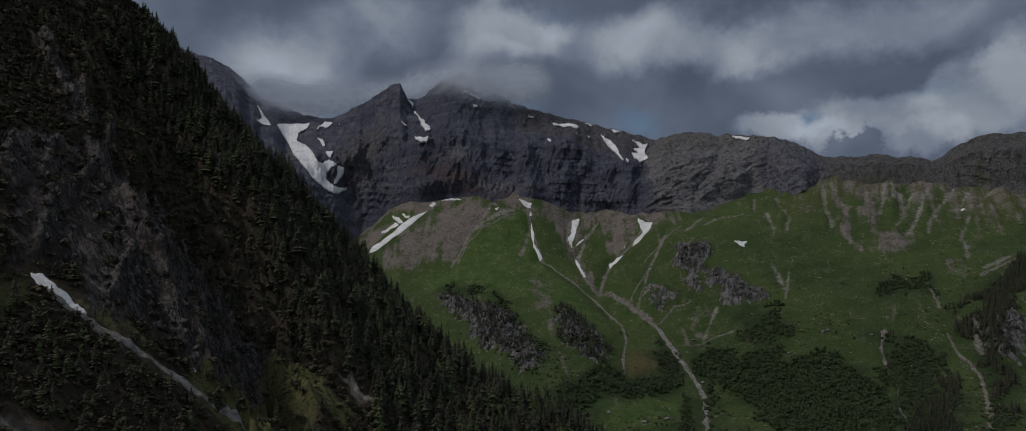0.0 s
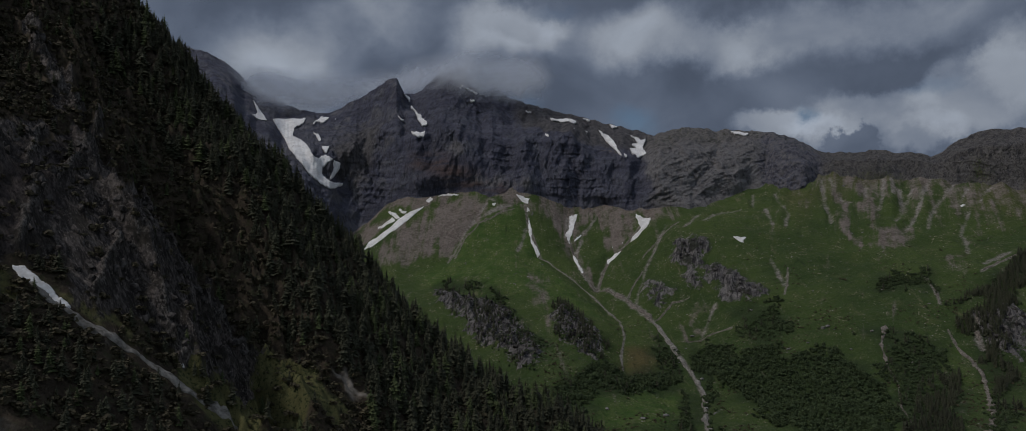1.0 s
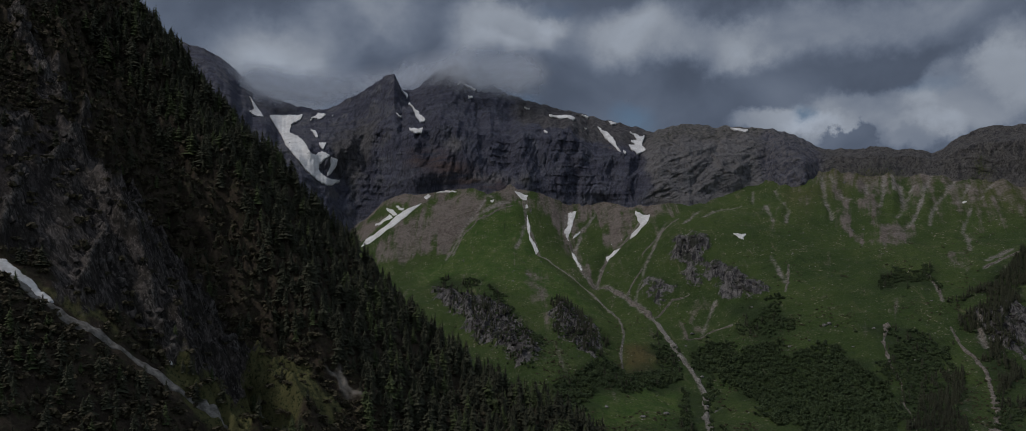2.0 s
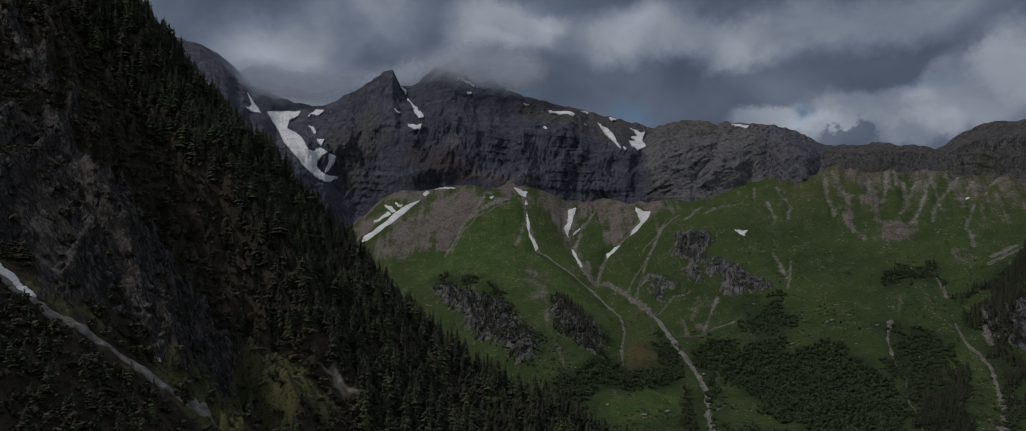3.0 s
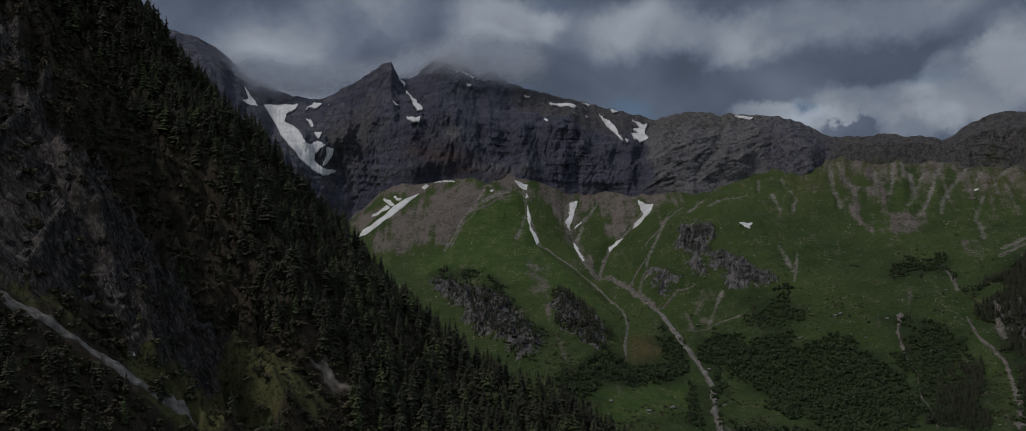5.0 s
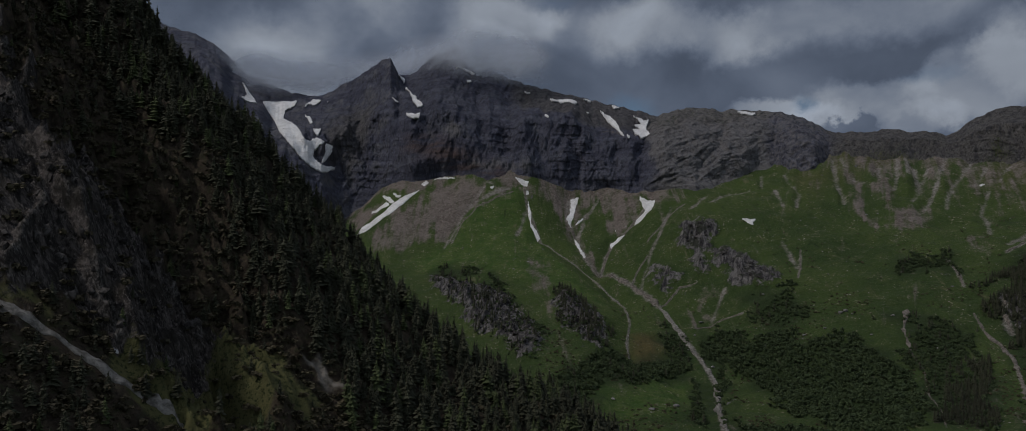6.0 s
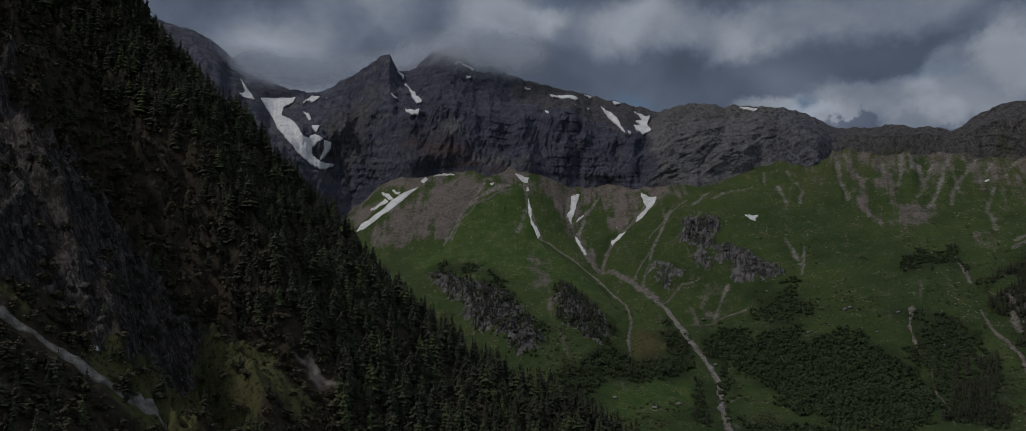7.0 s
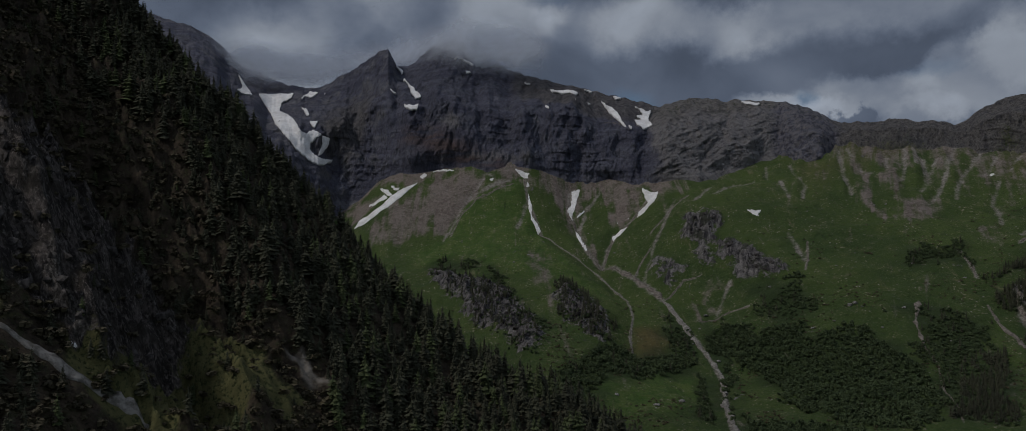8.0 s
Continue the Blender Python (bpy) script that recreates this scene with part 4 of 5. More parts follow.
# ---- old snow ----
def patch_of(points_at, poly, step, thick, label, seed=1, warp=(0.0, 0.0)):
    """A slab of old snow over a polygon: points_at gives its upper side for two plan coordinates."""
    P, warp = np.array(poly, float), np.array(warp)
    lo, hi = P.min(0) - 2 * warp, P.max(0) + 2 * warp
    n = np.clip(((hi - lo) / step).astype(int) + 2, 4, 160)
    u, w = np.meshgrid(np.linspace(lo[0], hi[0], n[0]), np.linspace(lo[1], hi[1], n[1]))
    size = np.array(step) * 7
    wu = u + warp[0] * fbm(u / size[0], w / size[1], 1.0, 3, seed)
    ww = w + warp[1] * fbm(u / size[0], w / size[1], 1.0, 3, seed + 9)
    keep = inside(wu, ww, poly)
    top, low = points_at(u, w, thick), points_at(u, w, -1.5 * thick)
    cell = keep[:-1, :-1] & keep[1:, 1:] | keep[1:, :-1] & keep[:-1, 1:]
    mark = np.where(cell, np.arange(1, cell.size + 1).reshape(cell.shape), 0)
    for _ in range(400):
        wide = np.pad(mark, 1)
        grown = np.where(cell, np.maximum.reduce([mark, wide[:-2, 1:-1], wide[2:, 1:-1], wide[1:-1, :-2], wide[1:-1, 2:]]), 0)
        if (grown == mark).all():
            break
        mark = grown
    if not cell.any():
        return None
    kinds, count = np.unique(mark[mark > 0], return_counts=True)
    cell = mark == kinds[count.argmax()]
    i = np.arange(u.size).reshape(u.shape)
    quads = np.stack([i[:-1, :-1], i[:-1, 1:], i[1:, 1:], i[1:, :-1]], -1)
    faces = [quads[cell]]
    big = np.pad(cell, 1)
    for dy, dx, c1, c2 in ((-1, 0, 0, 1), (0, 1, 1, 2), (1, 0, 2, 3), (0, -1, 3, 0)):
        edge = cell & ~big[1 + dy:big.shape[0] - 1 + dy, 1 + dx:big.shape[1] - 1 + dx]
        q = quads[edge]
        faces.append(np.stack([q[:, c2], q[:, c1], q[:, c1] + u.size, q[:, c2] + u.size], -1))
    faces, points = np.concatenate(faces), np.concatenate([top.reshape(-1, 3), low.reshape(-1, 3)])
    used, faces = np.unique(faces, return_inverse=True)
    me = mesh_of("snow_patch", points[used], faces.reshape(-1, 4), SNOW, True)
    return tagged(new("snow_patch", me), label, "snow patch", group="old snow patches")


def on_wall(b, v, lift):
    p = (massif(b, v) + massif(b - 0.25, v) + massif(b + 0.25, v) + massif(b, v - 0.02) + massif(b, v + 0.02)) / 5
    n = p / np.linalg.norm(p[..., :2], axis=-1, keepdims=True)
    return p - n * [1, 1, 0] * (lift * 1.6) + np.array([0, 0, 0.6 * lift])


def on_ground(x, y, lift):
    return np.stack([x, y, ground_top(x, y) + lift], -1)


def on_spur(x, y, lift):
    return np.stack([x, y, spur_top(x, y) + lift], -1)


WALL_SNOW = [
    [(-17.5, 0.788), (-16.85, 0.856), (-16, 0.876), (-15.1, 0.908), (-15.35, 0.856), (-16, 0.804), (-16.05, 0.724), (-15.5, 0.716), (-14.95, 0.672), (-14.55, 0.616), (-13.7, 0.636), (-13.2, 0.596), (-13.95, 0.564), (-13.95, 0.524), (-13.45, 0.472), (-12.35, 0.4), (-12.95, 0.408), (-13.65, 0.444), (-14.7, 0.508), (-15.4, 0.548), (-16.3, 0.62), (-16.9, 0.728)],
    [(-13.15, 0.588), (-12.65, 0.548), (-12.7, 0.508), (-13.25, 0.484), (-13.45, 0.484), (-13.15, 0.524)],
    [(-14.6, 0.816), (-14.25, 0.784), (-14, 0.74), (-14.15, 0.724), (-14.35, 0.756)],
    [(-14, 0.7), (-13.45, 0.696), (-13.65, 0.644), (-13.9, 0.672)],
    [(-18.95, 0.864), (-18.55, 0.844), (-17.8, 0.764), (-18.15, 0.736), (-18.9, 0.732), (-18.5, 0.796), (-18.75, 0.832)],
    [(-15.35, 0.82), (-14.6, 0.884), (-14.1, 0.96), (-13.5, 0.936), (-14.1, 0.892), (-14.25, 0.908), (-14.75, 0.864)],
    [(-13.4, 0.908), (-12.95, 0.92), (-13, 0.912)],
    [(-17.6, 0.972), (-16.75, 0.996), (-16.9, 0.976), (-17.55, 0.956)],
    [(-8.1, 0.98), (-7.7, 0.956), (-7.55, 0.896), (-7.7, 0.888)],
    [(-7.7, 0.884), (-6.95, 0.732), (-6.25, 0.572), (-6.5, 0.572), (-7.1, 0.672), (-7.1, 0.716)],
    [(-7.55, 0.584), (-6.45, 0.512), (-6.55, 0.464), (-7.35, 0.528)],
    [(-8.55, 0.656), (-7.95, 0.68), (-8.25, 0.648)],
    [(-4.15, 0.788), (-3.6, 0.828), (-2.45, 0.868), (-2.55, 0.84), (-3.55, 0.816)],
    [(-3.05, 0.752), (-2.55, 0.756), (-3.1, 0.728)],
    [(3, 0.872), (4.15, 0.92), (5, 0.892), (4.85, 0.832), (4.4, 0.876), (3.75, 0.876), (3.15, 0.856)],
    [(5.4, 0.972), (6.15, 0.988), (5.95, 0.96)],
    [(1.05, 0.904), (1.75, 0.888), (1.4, 0.88)],
    [(6.6, 0.888), (7.5, 0.828), (8.45, 0.572), (8.3, 0.58), (7.45, 0.708), (6.85, 0.844)],
    [(9, 0.908), (9.8, 0.856), (10.2, 0.892), (9.95, 0.784), (10.2, 0.652), (9.6, 0.588), (8.9, 0.728), (9.5, 0.74), (9.1, 0.812), (9.6, 0.82)],
    [(2.55, 0.668), (3, 0.604), (2.75, 0.592)],
    [(7.45, 0.984), (8.15, 0.984), (7.7, 0.932)],
    [(5.65, 0.824), (6, 0.832), (5.75, 0.808)],
    [(4.75, 0.78), (4.95, 0.788), (4.75, 0.772)],
    [(8.55, 0.616), (8.85, 0.608), (8.65, 0.564)],
    [(16.25, 0.972), (17.55, 0.948), (17.3, 0.876), (16.55, 0.928)],
]
for k, poly in enumerate(WALL_SNOW):
    patch_of(on_wall, poly, (0.04, 0.005), 3.2, "grey-white old snow lying on dark rock", 3 + k, (0.06, 0.007))
FOOT_SNOW = [
    [(-362, 1876), (-354, 1903), (-319, 1913), (-296, 1929), (-282, 1937), (-261, 1949), (-222, 1968), (-250, 1932), (-286, 1900), (-320, 1888), (-349, 1879)],
    [(-346, 2073), (-320, 2014), (-296, 1970), (-282, 1940), (-293, 1946), (-307, 1976)],
    [(-304, 2007), (-280, 1970), (-265, 1955), (-274, 1949)],
    [(-347, 1983), (-332, 1971), (-308, 1965), (-292, 1939), (-318, 1948), (-332, 1952)],
    [(-222, 1989), (-210, 1999), (-202, 1988), (-210, 1976)],
    [(-196, 1996), (-164, 1994), (-130, 1980), (-163, 1987)],
    [(12, 1938), (50, 1928), (43, 1915), (28, 1924)],
    [(43, 1904), (49, 1896), (40, 1891)],
    [(46, 1882), (53, 1838), (50, 1813), (69, 1780), (63, 1767), (47, 1809), (43, 1851)],
    [(150, 1920), (169, 1923), (151, 1860), (143, 1836), (158, 1808), (150, 1815), (133, 1855), (143, 1872)],
    [(179, 1862), (162, 1840), (152, 1835), (169, 1853)],
    [(149, 1800), (155, 1774), (165, 1703), (158, 1712), (149, 1768)],
    [(303, 1842), (319, 1826), (335, 1808), (321, 1774), (299, 1766), (279, 1769), (284, 1784), (309, 1789), (305, 1817)],
    [(257, 1757), (238, 1743), (220, 1735), (221, 1748), (243, 1763)],
    [(261, 1821), (263, 1769), (261, 1785)],
    [(234, 1801), (241, 1772), (237, 1785)],
    [(-47, 1910), (-35, 1918), (-41, 1905)],
    [(477, 1628), (489, 1621), (502, 1623), (491, 1602), (483, 1613)],
    [(974, 1640), (981, 1632), (972, 1631)],
]
for k, poly in enumerate(FOOT_SNOW):
    patch_of(on_ground, poly, (1.1, 1.1), 1.5, "white avalanche snow lying in a gully of the meadow", 40 + k, (1.6, 1.6))
patch_of(on_spur, [(-260, 408), (-256, 412), (-248, 410), (-241, 411), (-235, 411), (-230, 410), (-231, 408), (-241, 408), (-249, 405), (-257, 406)], (0.5, 0.5), 0.9, "white tongue of old snow in the ravine", 71, (0.8, 0.8))
patch_of(on_spur, [(-185, 436), (-183, 439), (-180, 440), (-182, 439)], (0.3, 0.3), 0.25, "small white snow remnant below the crags", 72, (0.3, 0.3))


# ---- cloud on the summits ----
def make_cloud():
    m, t, p = start("summit_cloud")
    veil = node(t, "ShaderNodeAttribute", attribute_name="veil").outputs["Fac"]
    n = speckle(t, squashed(t, p, (1.0, 1.0, 1.5)), 0.006, 6, 0.55, 0.4)
    density = between(t, calc(t, "ADD", veil, calc(t, "MULTIPLY_ADD", n, 0.9, -0.45)), 0.08, 0.95)
    white = node(t, "ShaderNodeBsdfDiffuse", {"Color": (0.70, 0.76, 0.86, 1)})
    through_light = node(t, "ShaderNodeBsdfTranslucent", {"Color": (0.66, 0.71, 0.80, 1)})
    body = node(t, "ShaderNodeMixShader", {0: 0.5, 1: white.outputs[0], 2: through_light.outputs[0]})
    clear_air = node(t, "ShaderNodeBsdfTransparent")
    out = node(t, "ShaderNodeMixShader", {0: density, 1: clear_air.outputs[0], 2: body.outputs[0]})
    node(t, "ShaderNodeOutputMaterial", {0: out.outputs[0]})
    return m


CLOUD = make_cloud()


def build_cloud_bank():
    bank = new("cloud_bank")
    tagged(bank, "soft grey cloud wrapped round the summits", "cloud", kind="stuff")
    for k, (dist, amount) in enumerate(((2180, 0.62), (2240, 0.72), (2290, 0.8), (2330, 0.9))):
        b, h = np.meshgrid(np.linspace(-25, 9, 100), np.linspace(0, 1, 36))
        r = dist - 110 + 300 * h + 340 * ramp(-b, 2.5, 11)
        z = 640 + 560 * h
        base = np.interp(b, [-25, -20, -18, -16, -14, -12, -10.5, -9, -8, -6, -4.5, -2, 0, 2, 5, 9], [900, 850, 815, 790, 785, 812, 830, 840, 830, 800, 800, 772, 752, 772, 830, 870]) + 10 * k - 62
        veil = amount * ramp(z - base + 26 * fbm(b * 36, z, 110, 4, 111 + k), -20, 90) * ramp(1 - h, 0.42, 0.72) * ramp(b, -23, -18) * (1 - ramp(b, 0.0, 4.5))
        a = np.radians(b)
        pts = np.stack([r * np.sin(a), r * np.cos(a), z], -1)
        i = np.arange(b.size).reshape(b.shape)
        faces = np.stack([i[:-1, :-1], i[:-1, 1:], i[1:, 1:], i[1:, :-1]], -1).reshape(-1, 4)
        part("cloud_layer", mesh_of("cloud_layer", pts, faces, CLOUD, True, {"veil": veil.ravel()}), bank)


build_cloud_bank()


# ---- trees and shrubs ----
def spruce_shape(rng, tiers=15, arms=8, slim=0.17):
    """Trunk, dark inner cone and drooping boughs of a conifer one metre high."""
    v, q = [], []
    for k in range(tiers):
        f = k / (tiers - 1)
        z = 0.08 + 0.88 * f
        reach = slim * (1 - f) ** 0.75 * rng.uniform(0.8, 1.2) + 0.022
        for j in range(arms if f < 0.7 else arms - 3):
            a = 6.283 * (j + rng.uniform(-0.4, 0.4)) / arms + k * 1.1
            out = reach * rng.uniform(0.65, 1.25)
            at = z + rng.uniform(-0.03, 0.03)
            drop = out * rng.uniform(0.2, 0.65)
            c, s, wide = math.cos(a), math.sin(a), out * rng.uniform(0.26, 0.42)
            n = len(v)
            v += [(0.2 * out * c, 0.2 * out * s, at + 0.03), (0.6 * out * c - wide * s, 0.6 * out * s + wide * c, at - 0.5 * drop - 0.012),
                  (out * c, out * s, at - drop * 0.75), (0.6 * out * c + wide * s, 0.6 * out * s - wide * c, at - 0.5 * drop - 0.012)]
            q.append((n, n + 1, n + 2, n + 3))
    n = len(v)
    v += [(0.5 * slim * math.cos(1.257 * j), 0.5 * slim * math.sin(1.257 * j), 0.09) for j in range(5)]
    v += [(0.004 * math.cos(1.257 * j), 0.004 * math.sin(1.257 * j), 0.90) for j in range(5)]
    q += [(n + j, n + (j + 1) % 5, n + 5 + (j + 1) % 5, n + 5 + j) for j in range(5)]
    crown = (np.array(v), np.array(q))
    ring = [(1, 0), (-0.5, 0.87), (-0.5, -0.87)]
    tv = [(0.016 * x, 0.016 * y, -0.06) for x, y in ring] + [(0.010 * x, 0.010 * y, 0.45) for x, y in ring] + [(0.002 * x, 0.002 * y, 0.95) for x, y in ring]
    tq = [(3 * r + j, 3 * r + (j + 1) % 3, 3 * r + 3 + (j + 1) % 3, 3 * r + 3 + j) for r in range(2) for j in range(3)]
    return (np.array(tv), np.array(tq)), crown


def shrub_shape(rng, leaves=60, wide=0.5, flat=0.9, core=3):
    """Stems and leaf clumps of a broad shrub one metre high."""
    v, q = [], []
    lobes = [(rng.uniform(-0.3, 0.3) * wide * 2, rng.uniform(-0.3, 0.3) * wide * 2, rng.uniform(0.35, 0.62), rng.uniform(0.55, 0.95)) for _ in range(5)]
    for k in range(leaves):
        lx, ly, lz, ls = lobes[k % 5]
        d = Vector((rng.gauss(0, 1), rng.gauss(0, 1), rng.gauss(0.35, 1))).normalized()
        p = Vector((lx, ly, lz)) + Vector((d.x * wide * 0.62, d.y * wide * 0.62, d.z * 0.36 * flat)) * ls * rng.uniform(0.75, 1.08)
        p.z = max(p.z, 0.06)
        face = (d + Vector((rng.uniform(-.6, .6), rng.uniform(-.6, .6), rng.uniform(-.2, .8)))).normalized()
        t = face.orthogonal().normalized()
        t.rotate(Matrix.Rotation(rng.uniform(0, 6.28), 3, face))
        w = face.cross(t)
        size = rng.uniform(0.09, 0.17) * (60 / leaves) ** 0.4
        n = len(v)
        v += [p - t * size, p + w * size * 0.75 + face * size * 0.25, p + t * size, p - w * size * 0.75 + face * size * 0.25]
        q.append((n, n + 1, n + 2, n + 3))
    corners = [(-1, -1, -1), (1, -1, -1), (1, 1, -1), (-1, 1, -1), (-1, -1, 1), (1, -1, 1), (1, 1, 1), (-1, 1, 1)]
    for lx, ly, lz, ls in lobes[:core]:
        n = len(v)
        v += [Vector((lx + cx * wide * 0.30 * ls * rng.uniform(0.8, 1.2), ly + cy * wide * 0.30 * ls * rng.uniform(0.8, 1.2), max(0.03, lz + cz * 0.19 * ls * rng.uniform(0.8, 1.2)))) for cx, cy, cz in corners]
        q += [tuple(n + c for c in f) for f in ((0, 3, 2, 1), (4, 5, 6, 7), (0, 1, 5, 4), (1, 2, 6, 5), (2, 3, 7, 6), (3, 0, 4, 7))]
    crown = (np.array([tuple(p) for p in v]), np.array(q))
    tv, tq = [], []
    for lx, ly, lz, ls in lobes[:1]:
        n = len(tv)
        for x, y, z, r in ((lx * 0.15, ly * 0.15, -0.08, 0.03), (lx, ly, lz, 0.012)):
            tv += [(x + r, y, z), (x, y + r, z), (x - r, y, z), (x, y - r, z)]
        tq += [(n + j, n + (j + 1) % 4, n + 4 + (j + 1) % 4, n + 4 + j) for j in range(4)]
    return (np.array(tv), np.array(tq)), crown


def place_many(shape_list, spots, rng):
    """Points, faces and tones of many turned and scaled copies of some shapes. spots: x, y, z, height, girth."""
    allv, allq, tone, n = [], [], [], 0
    which = rng.integers(0, len(shape_list), len(spots))
    for k, (v, q) in enumerate(shape_list):
        s = spots[which == k]
        if not len(s):
            continue
        a = rng.uniform(0, 6.283, len(s))
        c, d = np.cos(a)[:, None], np.sin(a)[:, None]
        lean = rng.normal(0, 0.025, (len(s), 2))
        x = (v[None, :, 0] * c - v[None, :, 1] * d) * (s[:, 3] * s[:, 4])[:, None] + lean[:, :1] * v[None, :, 2] * s[:, 3:4] + s[:, 0:1]
        y = (v[None, :, 0] * d + v[None, :, 1] * c) * (s[:, 3] * s[:, 4])[:, None] + lean[:, 1:] * v[None, :, 2] * s[:, 3:4] + s[:, 1:2]
        z = v[None, :, 2] * s[:, 3:4] + s[:, 2:3]
        allv.append(np.stack([x, y, z], -1).reshape(-1, 3))
        allq.append((q[None] + (n + len(v) * np.arange(len(s)))[:, None, None]).reshape(-1, q.shape[1]))
        tone.append(np.repeat(rng.uniform(0, 1, len(s)), len(v)))
        n += len(v) * len(s)
    return np.concatenate(allv), np.concatenate(allq), np.concatenate(tone)


def thicket(name, shapes, spots, leaf, label, category, seed):
    """All the plants of a wood past those that stand singly, as one thing with its trunks and crowns."""
    spots = np.array(spots)
    ob = new(name)
    tagged(ob, label, category, kind="stuff")
    for key, pick, material in (("trunks", 0, BARK), ("crowns", 1, leaf)):
        v, q, tone = place_many([s[pick] for s in shapes], spots, np.random.default_rng(seed))
        part(key, mesh_of(key, v, q, material, False, {"tone": tone}), ob)
    return ob


def single_plants(name, shapes, spots, leaf, label, category, group, seed):
    """Plants that can be told apart, each a thing with a trunk and a crown."""
    rng = random.Random(seed)
    masters = []
    for trunk, crown in shapes:
        tm = mesh_of("trunk", *trunk, BARK)
        cm = mesh_of("crown", *crown, leaf, False, {"tone": np.full(len(crown[0]), 0.0)})
        masters.append((tm, cm))
    made = {}
    for x, y, z, h, g in spots:
        k = rng.randrange(len(masters))
        m = Matrix.LocRotScale((x, y, z), Euler((rng.gauss(0, 0.02), rng.gauss(0, 0.02), rng.uniform(0, 6.28))), (h * g, h * g, h))
        if k not in made:
            ob = new(name)
            part("trunk", masters[k][0], ob)
            part("crown", masters[k][1], ob)
            tagged(ob, label, category, group)
            made[k] = ob
            ob.matrix_basis = m
        else:
            ob = copy_thing(made[k], Matrix())
            ob.matrix_basis = m


def scatter(x0, x1, y0, y1, gap, seed):
    """Points of a jittered grid in a plan rectangle."""
    rng = np.random.default_rng(seed)
    x, y = np.meshgrid(np.arange(x0, x1, gap), np.arange(y0, y1, gap))
    x, y = x.ravel() + rng.uniform(-0.8, 0.8, x.size) * gap, y.ravel() + rng.uniform(-0.8, 0.8, x.size) * gap
    return x, y, rng


rng0 = random.Random(4)
SPRUCES = [spruce_shape(rng0, 13, 7, rng0.uniform(0.17, 0.25)) for _ in range(8)]
FAR_SPRUCES = [spruce_shape(rng0, 9, 6, rng0.uniform(0.16, 0.21)) for _ in range(4)]
LARCHES = [spruce_shape(rng0, 10, 8, rng0.uniform(0.19, 0.24)) for _ in range(3)]
SHRUBS = [shrub_shape(rng0, 20, 0.6, 0.9, 2) for _ in range(6)]
ALDERS = [shrub_shape(rng0, 28, 0.5, 1.0) for _ in range(5)]

SPUR_WOOD = [
    [(-351, 629), (-368, 659), (-343, 656)] + [(-360, 800), (-150, 745), (0, 705), (170, 650), (170, 470)] + [(-60, 489), (-93, 485), (-104, 509), (-128, 526), (-159, 523), (-180, 551), (-202, 584), (-249, 603), (-308, 625)],
]


